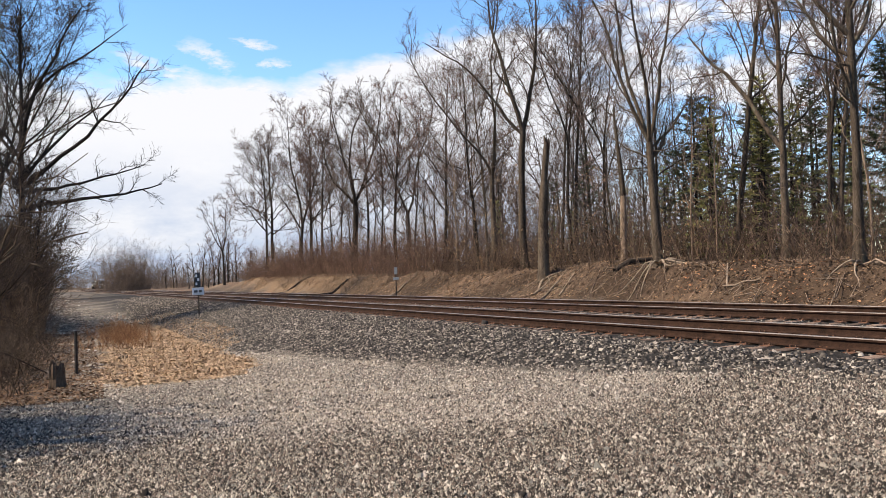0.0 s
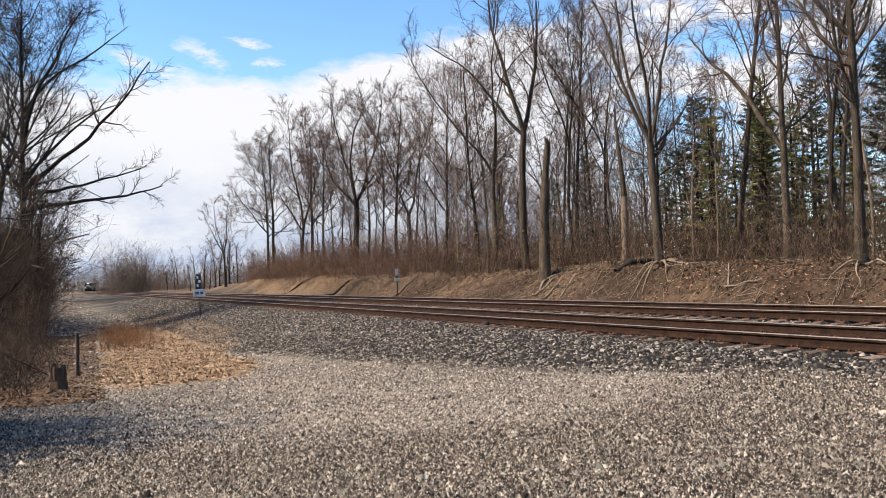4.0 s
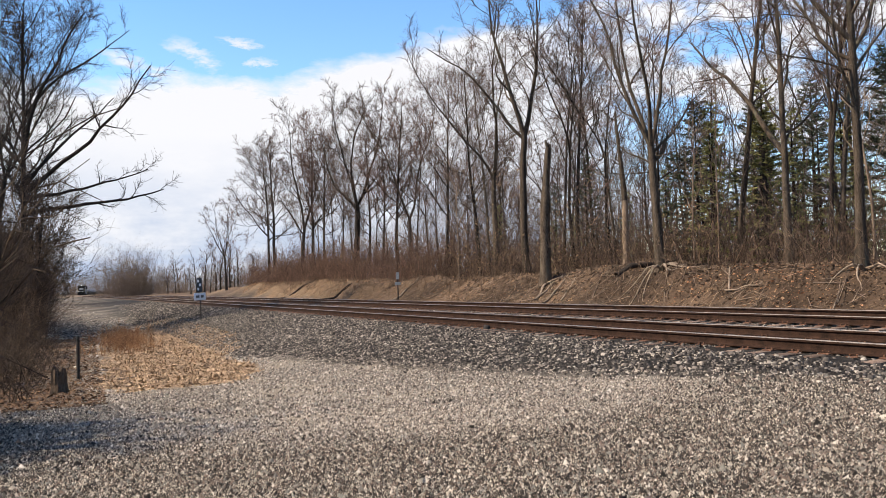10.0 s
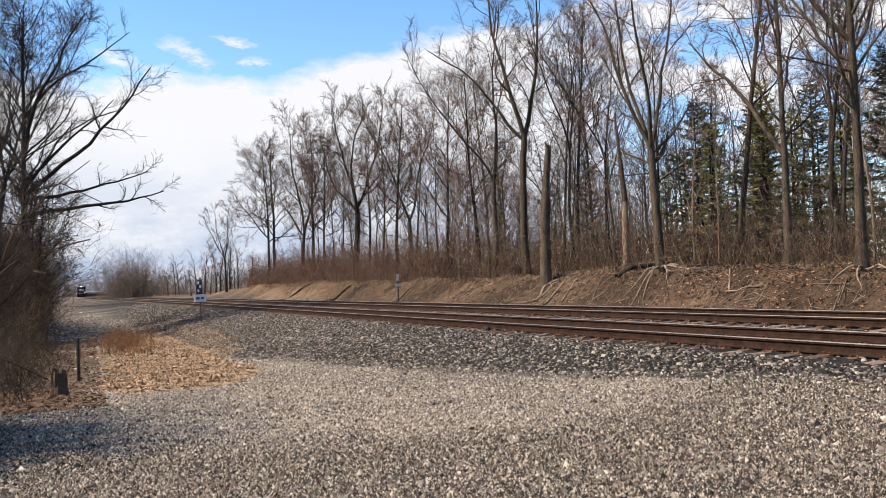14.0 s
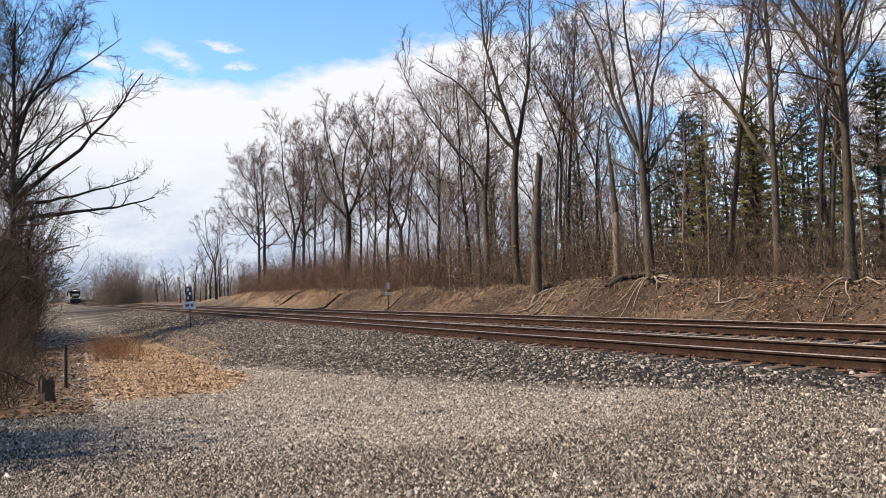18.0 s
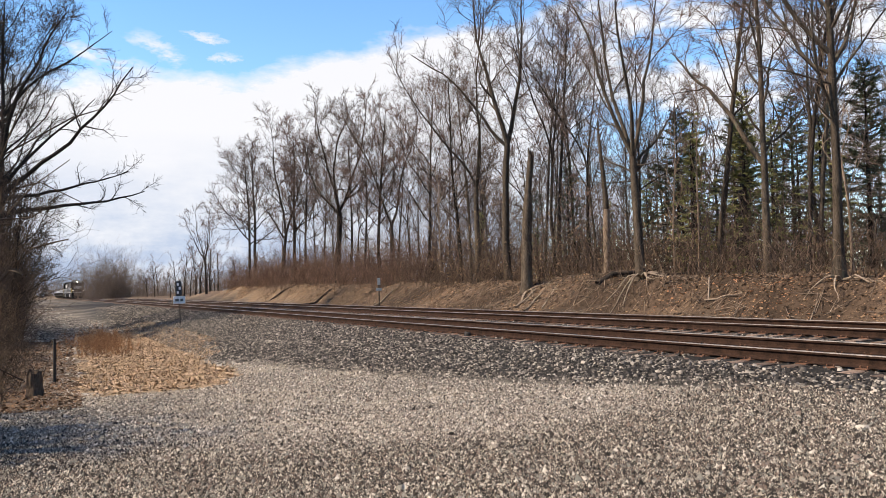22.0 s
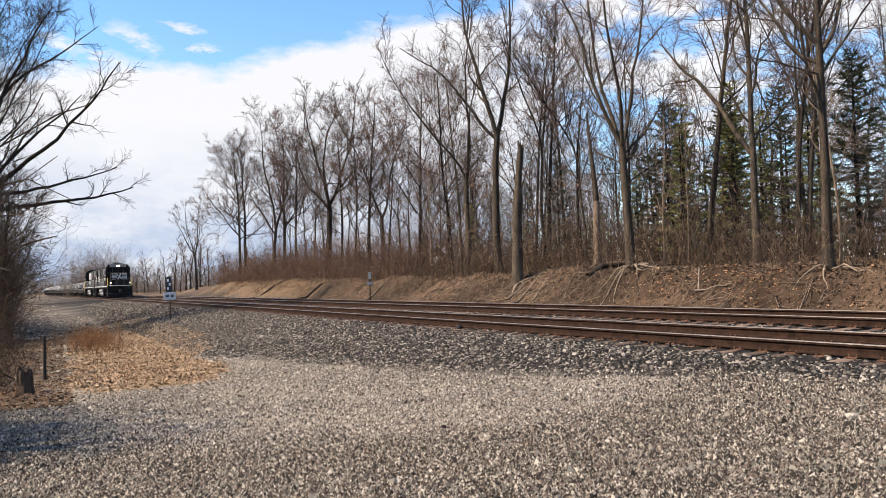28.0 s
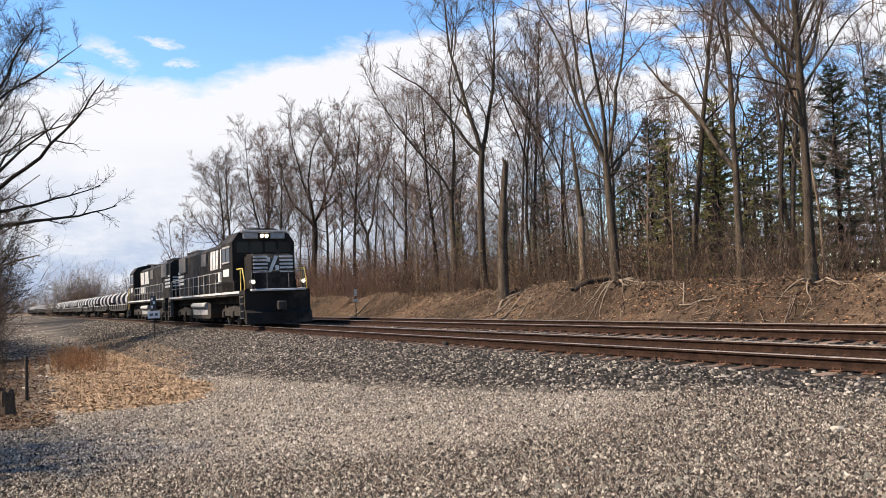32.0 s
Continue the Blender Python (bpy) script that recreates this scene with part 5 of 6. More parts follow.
def build_posts():
    x, y = -10.07, 23.2
    t = thing("steel_post", stand(x, y), "thin dark steel post at the edge of the dry grass", "post")
    part("shaft", rod(bmesh.new(), (0, 0, -0.1), (0, 0, 1.2), 0.045, 0.04, 6), POST, t)
    bm = bmesh.new()
    for k in range(5):
        box(bm, 0.03, 0.055, -0.02, 0.02, 0.25 + 0.2 * k, 0.29 + 0.2 * k)
    part("studs", bm, POST, t)
    x, y = -8.92, 19.5
    st = thing("tree_stump", stand(x, y), "short weathered tree stump in the grass", "stump")
    g = random.Random(2)
    bm = bmesh.new()
    rings = [(-0.12, 0.27), (0.02, 0.2), (0.2, 0.165), (0.38, 0.17), (0.52, 0.155), (0.57, 0.12), (0.55, 0.05)]
    loops = []
    for h, r in rings:
        loops.append([bm.verts.new((r * (1 + 0.14 * math.sin(3 * a + h) + g.uniform(-0.07, 0.07)) * math.cos(a), r * (1 + 0.14 * math.sin(5 * a + 2) + g.uniform(-0.07, 0.07)) * math.sin(a),
                                    h + (g.uniform(-0.07, 0.07) if h > 0.4 else 0))) for a in (2 * math.pi * i / 16 for i in range(16))])
    for lo, hi in zip(loops, loops[1:]):
        for i in range(16):
            bm.faces.new((lo[i], lo[(i + 1) % 16], hi[(i + 1) % 16], hi[i]))
    bm.faces.new(loops[-1])
    bmesh.ops.recalc_face_normals(bm, faces=bm.faces)
    part("wood", bm, DEADWOOD_DARK, st)
    x, y, _ = on_line(-9.25, -4.11)
    s = thing("trackside_sign", stand(float(x), float(y)) @ pose(0, 0, 0, 0, -1.5, 8), "trackside post with a black marker over a white plate", "sign")
    part("post", rod(bmesh.new(), (0, 0, -0.2), (0, 0, 2.4), 0.032, 0.032, 8), POST, s)
    marker = part("marker", box(bmesh.new(), -0.15, 0.15, -0.055, -0.03, 1.62, 2.46, 0.01), SIGN_BLACK, s, "upright black marker board")
    for z0, x0, w in ((2.2, -0.11, 0.1), (1.98, -0.02, 0.12), (1.74, -0.12, 0.1)):
        part("bar", box(bmesh.new(), x0, x0 + w, -0.066, -0.054, z0, z0 + 0.15), SIGN_WHITE, marker)
    plate = part("plate", box(bmesh.new(), -0.33, 0.33, -0.07, -0.045, 1.18, 1.6, 0.02), SIGN_WHITE, s, "weathered white plate")
    part("bar", box(bmesh.new(), -0.22, -0.02, -0.079, -0.07, 1.32, 1.46), LOCO_GREY, plate)
    part("bar", box(bmesh.new(), 0.06, 0.22, -0.079, -0.07, 1.32, 1.46), LOCO_GREY, plate)
    x, y, _ = on_line(-7.2, 7.2)
    s = thing("milepost_sign", stand(float(x), float(y)), "small pale sign on a thin post beside the far track", "sign")
    part("post", rod(bmesh.new(), (0, 0, -0.2), (0, 0, 1.75), 0.035, 0.035, 8), POST, s)
    part("board", box(bmesh.new(), -0.09, 0.09, -0.06, -0.035, 1.3, 1.72, 0.01), SIGN_BLUE, s, "pale blue-grey board")
    part("cross_board", box(bmesh.new(), -0.17, 0.17, -0.062, -0.037, 0.95, 1.12, 0.01), SIGN_BLUE, s)


build_posts()

# ---- the train ----
def wheel_mesh(r):
    bm = bmesh.new()
    bmesh.ops.create_cone(bm, cap_ends=True, segments=22, radius1=r, radius2=r, depth=0.12, matrix=Matrix.Rotation(math.pi / 2, 4, "X"))
    bmesh.ops.create_cone(bm, cap_ends=True, segments=22, radius1=r + 0.03, radius2=r + 0.03, depth=0.03, matrix=Matrix.Translation((0, 0.05, 0)) @ Matrix.Rotation(math.pi / 2, 4, "X"))
    bmesh.ops.create_cone(bm, cap_ends=True, segments=12, radius1=0.12, radius2=0.1, depth=0.2, matrix=Matrix.Rotation(math.pi / 2, 4, "X"))
    me = bpy.data.meshes.new("wheel")
    bm.to_mesh(me)
    bm.free()
    me.materials.append(LOCO_GRIME)
    return me


BIG_WHEEL, CAR_WHEEL = wheel_mesh(0.5), wheel_mesh(0.42)


def truck(vehicle, x, axles, wheelbase, r, mesh, name="truck"):
    """A bogie: side frames, bolster, springs and wheels."""
    bm = bmesh.new()
    half = wheelbase / 2 + 0.35
    for side in (-1, 1):
        y = side * 1.02
        prism(bm, [(x - half, 0.55), (x - half + 0.2, 0.45), (x + half - 0.2, 0.45), (x + half, 0.55), (x + half - 0.1, 0.78), (x + 0.5, 0.92), (x - 0.5, 0.92), (x - half + 0.1, 0.78)], y - 0.06, y + 0.06)
        for k in range(axles):
            ax = x - wheelbase / 2 + wheelbase * k / (axles - 1)
            box(bm, ax - 0.16, ax + 0.16, y - 0.14, y + 0.14, 0.36, 0.68, 0.02)
            rod(bm, (ax + 0.33, y, 0.62), (ax + 0.33, y, 0.98), 0.09, None, 8)
    box(bm, x - 0.3, x + 0.3, -1.0, 1.0, 0.55, 0.95)
    tr = part(name, bm, LOCO_GRIME, vehicle, "dark grimy bogie frame")
    for k in range(axles):
        ax = x - wheelbase / 2 + wheelbase * k / (axles - 1)
        for side in (-1, 1):
            link_part("wheel", mesh, None, tr, "", Matrix.Translation((ax, side * 0.75, r)) @ Matrix.Rotation(0 if side < 0 else math.pi, 4, "Z"))
    return tr


def locomotive(label, lit):
    """A long-hood diesel, nose towards +x, its foot on the rails; origin at mid-length."""
    v = thing("locomotive", Matrix.Identity(4), label, "locomotive", "locomotives")
    L = 10.2
    # frame, steps, pilot
    bm = box(bmesh.new(), -L, L, -1.5, 1.5, 1.38, 1.62, 0.03)
    box(bm, -L + 0.4, L - 0.4, -0.9, 0.9, 1.05, 1.38)
    part("frame", bm, LOCO_BLACK, v)
    for side in (-1, 1):
        part("sill_stripe", box(bmesh.new(), -L + 0.5, L - 0.9, side * 1.512 - 0.012, side * 1.512 + 0.012, 1.5, 1.6), LOCO_WHITE, v, "white stripe along the sill")
    for end in (-1, 1):
        bm = bmesh.new()
        prism(bm, [(end * (L + 0.02), 0.12), (end * (L + 0.42), 0.1), (end * (L + 0.36), 0.6), (end * (L + 0.12), 0.75), (end * (L + 0.12), 1.62), (end * L, 1.62)], -1.5, 1.5)
        part("pilot", bm, LOCO_BLACK, v, "black snow plough pilot")
        bm = box(bmesh.new(), min(end * L, end * (L + 0.75)), max(end * L, end * (L + 0.75)), -0.16, 0.16, 0.78, 1.02, 0.03)
        box(bm, min(end * (L + 0.62), end * (L + 0.84)), max(end * (L + 0.62), end * (L + 0.84)), -0.2, 0.2, 0.68, 1.1, 0.04)
        part("coupler", bm, LOCO_GRIME, v)
        for side in (-1, 1):
            for k in range(4):
                z = 0.35 + 0.32 * k
                part("step", box(bmesh.new(), min(end * (L - 0.75), end * (L - 0.12)), max(end * (L - 0.75), end * (L - 0.12)), side * 1.42 - 0.1, side * 1.42 + 0.1, z, z + 0.04), LOCO_GREY, v)
            part("step_side", box(bmesh.new(), end * (L - 0.78) - 0.03, end * (L - 0.78) + 0.03, side * 1.42 - 0.1, side * 1.42 + 0.1, 0.35, 1.4), LOCO_GREY, v)
    part("anticlimber", box(bmesh.new(), L + 0.05, L + 0.32, -1.25, 1.25, 1.56, 1.66, 0.02), LOCO_WHITE, v, "white edge above the coupler")
    # nose
    bm = bmesh.new()
    prism(bm, [(L - 2.1, 1.62), (L - 0.55, 1.62), (L - 0.55, 3.05), (L - 0.72, 3.28), (L - 2.1, 3.34)], -0.98, 0.98)
    bmesh.ops.bevel(bm, geom=[e for e in bm.edges if abs(e.verts[0].co.y - e.verts[1].co.y) < 0.01], offset=0.1, segments=2, affect="EDGES")
    nose = part("nose", bm, LOCO_BLACK, v)
    for k in range(5):
        z = 2.42 + 0.17 * k
        part("stripe", box(bmesh.new(), L - 0.56, L - 0.535, -0.93, -0.26, z, z + 0.09), LOCO_WHITE, nose)
        part("stripe", box(bmesh.new(), L - 0.56, L - 0.535, 0.3, 0.93, z, z + 0.09), LOCO_WHITE, nose)
    bm = bmesh.new()
    prism(bm, [(-0.24, 2.42), (-0.1, 2.42), (0.26, 3.18), (0.06, 3.18)], -0.012, 0.012)
    part("emblem", bm, LOCO_WHITE, nose, "slanted white shape between the stripes", pose(L - 0.545, 0.0, 0, 0, 0, 90))
    for k in range(2):
        part("mark", box(bmesh.new(), L - 0.56, L - 0.535, -0.3 + 0.4 * k, -0.14 + 0.4 * k, 2.9 - 0.38 * k, 3.12 - 0.38 * k), LOCO_WHITE, nose)
    for side in (-1, 1):
        lamp = part("ditch_light", rod(bmesh.new(), (L + 0.02, side * 1.16, 1.98), (L + 0.26, side * 1.16, 1.98), 0.12, 0.125, 14), LOCO_GREY, v)
        part("lens", rod(bmesh.new(), (L + 0.26, side * 1.16, 1.98), (L + 0.28, side * 1.16, 1.98), 0.075, None, 14), LAMP_SIDE if lit else GLASS, lamp)
        part("bracket", box(bmesh.new(), L + 0.05, L + 0.2, side * 1.16 - 0.04, side * 1.16 + 0.04, 1.62, 1.86), LOCO_BLACK, lamp)
    # cab
    c0, c1 = L - 4.5, L - 2.1
    bm = bmesh.new()
    lo = [bm.verts.new((c0, y, z)) for y, z in ((-1.5, 1.62), (-1.5, 3.95), (-1.15, 4.42), (-0.5, 4.58), (0.5, 4.58), (1.15, 4.42), (1.5, 3.95), (1.5, 1.62))]
    hi = [bm.verts.new((c1, q.co.y, q.co.z)) for q in lo]
    bm.faces.new(lo)
    bm.faces.new(hi[::-1])
    for i in range(8):
        j = (i + 1) % 8
        bm.faces.new((lo[j], lo[i], hi[i], hi[j]))
    bmesh.ops.recalc_face_normals(bm, faces=bm.faces)
    cab = part("cab", bm, LOCO_BLACK, v)
    for y0, y1 in ((-1.3, -0.72), (-0.62, -0.05), (0.05, 0.62), (0.72, 1.3)):
        w = part("windscreen", box(bmesh.new(), c1 - 0.01, c1 + 0.02, y0, y1, 3.42, 3.95, 0.008), GLASS, cab)
    for side in (-1, 1):
        for x0, x1 in ((c0 + 0.35, c0 + 1.0), (c0 + 1.12, c0 + 1.85)):
            w = part("side_window", box(bmesh.new(), x0, x1, side * 1.5 - 0.012, side * 1.5 + 0.012, 3.05, 3.72, 0.006), GLASS, cab)
            part("frame", box(bmesh.new(), x0 - 0.05, x1 + 0.05, side * 1.505 - 0.012, side * 1.505 + 0.012, 3.72, 3.8), TANK_SILVER, w)
            part("sill", box(bmesh.new(), x0 - 0.05, x1 + 0.05, side * 1.51 - 0.03, side * 1.51 + 0.03, 2.98, 3.05), TANK_SILVER, w)
        part("number_bars", box(bmesh.new(), c0 + 0.5, c0 + 1.7, side * 1.512 - 0.008, side * 1.512 + 0.008, 2.35, 2.7), LOCO_WHITE, cab, "plain white bars in place of the number")
    part("roof_lip", box(bmesh.new(), c1, c1 + 0.18, -1.1, 1.1, 4.36, 4.5, 0.03), TANK_SILVER, cab)
    for y0, y1 in ((-1.0, -0.3), (0.3, 1.0)):
        part("number_board", box(bmesh.new(), c1, c1 + 0.14, y0, y1, 4.08, 4.34, 0.02), TANK_SILVER, cab, "pale illuminated board with plain bars")
    lamp = part("headlight", box(bmesh.new(), c1, c1 + 0.16, -0.24, 0.24, 4.06, 4.36, 0.03), LOCO_BLACK, cab)
    for y in (-0.11, 0.11):
        part("lens", rod(bmesh.new(), (c1 + 0.16, y, 4.21), (c1 + 0.18, y, 4.21), 0.07, None, 14), LAMP_ON if lit else GLASS, lamp)
    horn = bmesh.new()
    for k in range(3):
        rod(horn, (c0 + 0.3, -0.2 + 0.2 * k, 4.68), (c0 + 0.7 + 0.1 * k, -0.2 + 0.2 * k, 4.68), 0.03, 0.09, 8)
    box(horn, c0 + 0.3, c0 + 0.4, -0.3, 0.3, 4.56, 4.66)
    part("horn", horn, LOCO_GREY, cab)
    # long hood with its doors
    h0 = -L + 0.9
    bm = bmesh.new()
    lo = [bm.verts.new((h0, y, z)) for y, z in ((-0.95, 1.62), (-0.95, 4.0), (-0.7, 4.22), (0.7, 4.22), (0.95, 4.0), (0.95, 1.62))]
    hi = [bm.verts.new((c0, q.co.y, q.co.z)) for q in lo]
    bm.faces.new(lo)
    bm.faces.new(hi[::-1])
    for i in range(6):
        j = (i + 1) % 6
        bm.faces.new((lo[j], lo[i], hi[i], hi[j]))
    bmesh.ops.recalc_face_normals(bm, faces=bm.faces)
    hood = part("long_hood", bm, LOCO_BLACK, v)
    for side in (-1, 1):
        n = 13
        for k in range(n):
            x0 = h0 + 3.3 + (c0 - 3.4 - h0 - 3.3) * k / n
            part("hood_door", box(bmesh.new(), x0 + 0.03, x0 + 0.62, side * 0.955 - 0.02, side * 0.955 + 0.02, 1.72, 3.3, 0.008), LOCO_BLACK, hood)
        part("radiator_grille", box(bmesh.new(), h0 + 0.9, h0 + 3.1, side * 1.0 - 0.1, side * 1.0 + 0.1, 3.1, 4.05, 0.03), LOCO_GREY, hood)
        part("intake_grille", box(bmesh.new(), c0 - 7.4, c0 - 6.0, side * 0.97 - 0.04, side * 0.97 + 0.04, 3.2, 3.9, 0.02), LOCO_GREY, hood)
        # lettering as plain shapes: two large blocks, a line of bars, stripes at the end
        y = side * 0.99
        for q in (-5.0, -2.6):
            z = 2.9
            for x0 in (0.0, 0.7, 1.4):
                bm = bmesh.new()
                prism(bm, [(c0 + q + x0, z), (c0 + q + x0 + 0.55, z), (c0 + q + x0 + 0.7, z + 1.0), (c0 + q + x0 + 0.15, z + 1.0)], y - 0.008, y + 0.008)
                part("emblem", bm, LOCO_WHITE, hood, "slanted white painted block")
        for k in range(4):
            part("number_bar", box(bmesh.new(), c0 - 3.1 + 0.72 * k, c0 - 2.55 + 0.72 * k, y - 0.008, y + 0.008, 2.2, 2.68), LOCO_WHITE, hood, "plain white bar in place of a digit")
        for k in range(4):
            part("stripe", box(bmesh.new(), h0 + 0.05, h0 + 2.1, y - 0.008, y + 0.008, 2.35 + 0.24 * k, 2.49 + 0.24 * k), LOCO_WHITE, hood)
    for k in range(4):
        z = 2.4 + 0.2 * k
        part("stripe", box(bmesh.new(), h0 - 0.025, h0 + 0.0, -0.8, 0.8, z, z + 0.1), LOCO_WHITE, hood)
    for x in (h0 + 1.2, h0 + 2.4, h0 + 3.6):
        part("roof_fan", rod(bmesh.new(), (x, 0, 4.2), (x, 0, 4.42), 0.62, 0.6, 20), LOCO_GRIME, hood)
    part("exhaust_stack", box(bmesh.new(), -0.5, 0.4, -0.35, 0.35, 4.2, 4.42, 0.04), LOCO_GRIME, hood)
    part("brake_housing", box(bmesh.new(), c0 - 4.6, c0 - 3.2, -0.55, 0.55, 4.2, 4.45, 0.05), LOCO_BLACK, hood)
    # fuel tank and running gear
    bm = bmesh.new()
    prism(bm, [(-2.6, 0.3), (2.2, 0.3), (2.4, 0.55), (2.4, 1.1), (-2.8, 1.1), (-2.8, 0.55)], -1.35, 1.35)
    part("fuel_tank", bm, LOCO_BLACK, v)
    for side in (-1, 1):
        part("tank_panel", box(bmesh.new(), -2.3, 1.7, side * 1.36 - 0.015, side * 1.36 + 0.015, 0.5, 0.86, 0.005), TANK_SILVER, v, "pale panel on the fuel tank")
        part("air_reservoir", rod(bmesh.new(), (-2.2, side * 1.38, 1.0), (1.6, side * 1.38, 1.0), 0.16, None, 12), TANK_SILVER, v, "pale air reservoir")
        part("battery_box", box(bmesh.new(), c0 - 0.2, c1 + 0.2, side * 1.3 - 0.2, side * 1.3 + 0.2, 1.62, 2.1, 0.02), LOCO_BLACK, v)
    truck(v, 6.3, 3, 4.1, 0.5, BIG_WHEEL)
    truck(v, -6.3, 3, 4.1, 0.5, BIG_WHEEL)
    # handrails
    for side in (-1, 1):
        bm = bmesh.new()
        y = side * 1.44
        xs = np.linspace(h0 + 0.2, c0 - 0.2, 11)
        for x in xs:
            rod(bm, (x, y, 1.6), (x, y, 2.62), 0.022, None, 6)
        rod(bm, (xs[0], y, 2.62), (xs[-1], y, 2.62), 0.022, None, 6)
        rod(bm, (xs[0], y, 2.1), (xs[-1], y, 2.1), 0.016, None, 6)
        part("handrail", bm, TANK_SILVER, v, "pale handrail along the walkway")
        bm = bmesh.new()
        pts = [(L - 0.15, 0.9), (L - 0.15, 2.0), (L - 0.5, 2.62), (L - 1.5, 2.62)]
        for a, b in zip(pts, pts[1:]):
            rod(bm, (a[0], y, a[1]), (b[0], y, b[1]), 0.028, None, 6)
        rod(bm, (L - 0.85, y, 0.9), (L - 0.85, y, 2.62), 0.028, None, 6)
        part("step_rail", bm, YELLOW, v, "yellow handrail by the steps")
    bm = bmesh.new()
    rod(bm, (L + 0.2, -1.2, 2.45), (L + 0.2, 1.2, 2.45), 0.022, None, 6)
    for y in (-1.2, -0.5, 0.5, 1.2):
        rod(bm, (L + 0.2, y, 1.6), (L + 0.2, y, 2.45), 0.022, None, 6)
    part("front_rail", bm, LOCO_GREY, v)
    return v


def coil_car():
    """A low flat car with a trough for steel coils; origin at mid-length."""
    v = thing("coil_car", Matrix.Identity(4), "low dark steel flat car that carries coils", "rail car", "coil cars")
    H = 8.3
    bm = box(bmesh.new(), -H, H, -0.4, 0.4, 0.75, 1.15)
    part("centre_sill", bm, LOCO_GRIME, v)
    for side in (-1, 1):
        bm = bmesh.new()
        prism(bm, [(-H, 1.05), (-H + 2.4, 0.82), (H - 2.4, 0.82), (H, 1.05), (H, 1.5), (-H, 1.5)], side * 1.4 - 0.06, side * 1.4 + 0.06)
        ss = part("side_sill", bm, LOCO_GRIME, v)
        part("stripe", box(bmesh.new(), -H + 0.3, H - 0.3, side * 1.465 - 0.006, side * 1.465 + 0.006, 1.4, 1.49), TANK_SILVER, ss, "pale strip along the sill")
        for k in range(9):
            x = -H + 0.6 + 1.9 * k
            part("stake", box(bmesh.new(), x - 0.06, x + 0.06, side * 1.47 - 0.04, side * 1.47 + 0.04, 1.0, 1.5), LOCO_GRIME, ss)
    bm = bmesh.new()
    lo = [bm.verts.new((-H, y, z)) for y, z in ((-1.35, 1.5), (-0.5, 1.12), (0.5, 1.12), (1.35, 1.5), (1.35, 1.42), (0.5, 1.04), (-0.5, 1.04), (-1.35, 1.42))]
    hi = [bm.verts.new((H, q.co.y, q.co.z)) for q in lo]
    bm.faces.new(lo)
    bm.faces.new(hi[::-1])
    for i in range(8):
        j = (i + 1) % 8
        bm.faces.new((lo[j], lo[i], hi[i], hi[j]))
    bmesh.ops.recalc_face_normals(bm, faces=bm.faces)
    part("trough", bm, RUST, v)
    for end in (-1, 1):
        part("end_bulkhead", box(bmesh.new(), end * H - 0.08, end * H + 0.08, -1.3, 1.3, 1.1, 1.75, 0.02), LOCO_GRIME, v)
        part("coupler", box(bmesh.new(), min(end * H, end * (H + 0.5)), max(end * H, end * (H + 0.5)), -0.14, 0.14, 0.78, 1.0, 0.03), RUST, v)
    truck(v, 6.2, 2, 1.75, 0.42, CAR_WHEEL)
    truck(v, -6.2, 2, 1.75, 0.42, CAR_WHEEL)
    return v


def coil():
    v = thing("steel_coil", Matrix.Identity(4), "large pale steel coil lying in a flat car's trough", "steel coil", "coils on the train")
    k, r, w = 28, 0.82, 0.75
    vs, fs = [], []
    for x, q in ((-w, r - 0.04), (-w + 0.04, r), (w - 0.04, r), (w, r - 0.04)):
        vs += [(x, q * math.cos(2 * math.pi * i / k), q * math.sin(2 * math.pi * i / k)) for i in range(k)]
    fs = [(a * k + i, a * k + (i + 1) % k, (a + 1) * k + (i + 1) % k, (a + 1) * k + i) for a in range(3) for i in range(k)]
    link_part("wrap", mesh_of("wrap", vs, fs, False), COIL, v)
    for end in (-1, 1):
        vs = [(end * (w - 0.01), q * math.cos(2 * math.pi * i / k), q * math.sin(2 * math.pi * i / k)) for q in (r - 0.03, 0.3) for i in range(k)]
        fs = [(i, (i + 1) % k, k + (i + 1) % k, k + i) for i in range(k)]
        link_part("end_face", mesh_of("end_face", vs, fs), COIL_END, v)
    vs = [(x, 0.3 * math.cos(2 * math.pi * i / k), 0.3 * math.sin(2 * math.pi * i / k)) for x in (-w + 0.01, w - 0.01) for i in range(k)]
    fs = [(i, (i + 1) % k, k + (i + 1) % k, k + i) for i in range(k)]
    link_part("bore", mesh_of("bore", vs, fs), COIL_END, v)
    for x in (-0.35, 0.35):
        vs = [(x + d, (r + 0.006) * math.cos(2 * math.pi * i / k), (r + 0.006) * math.sin(2 * math.pi * i / k)) for d in (-0.02, 0.02) for i in range(k)]
        fs = [(i, (i + 1) % k, k + (i + 1) % k, k + i) for i in range(k)]
        link_part("band", mesh_of("band", vs, fs), LOCO_GRIME, v)
    return v


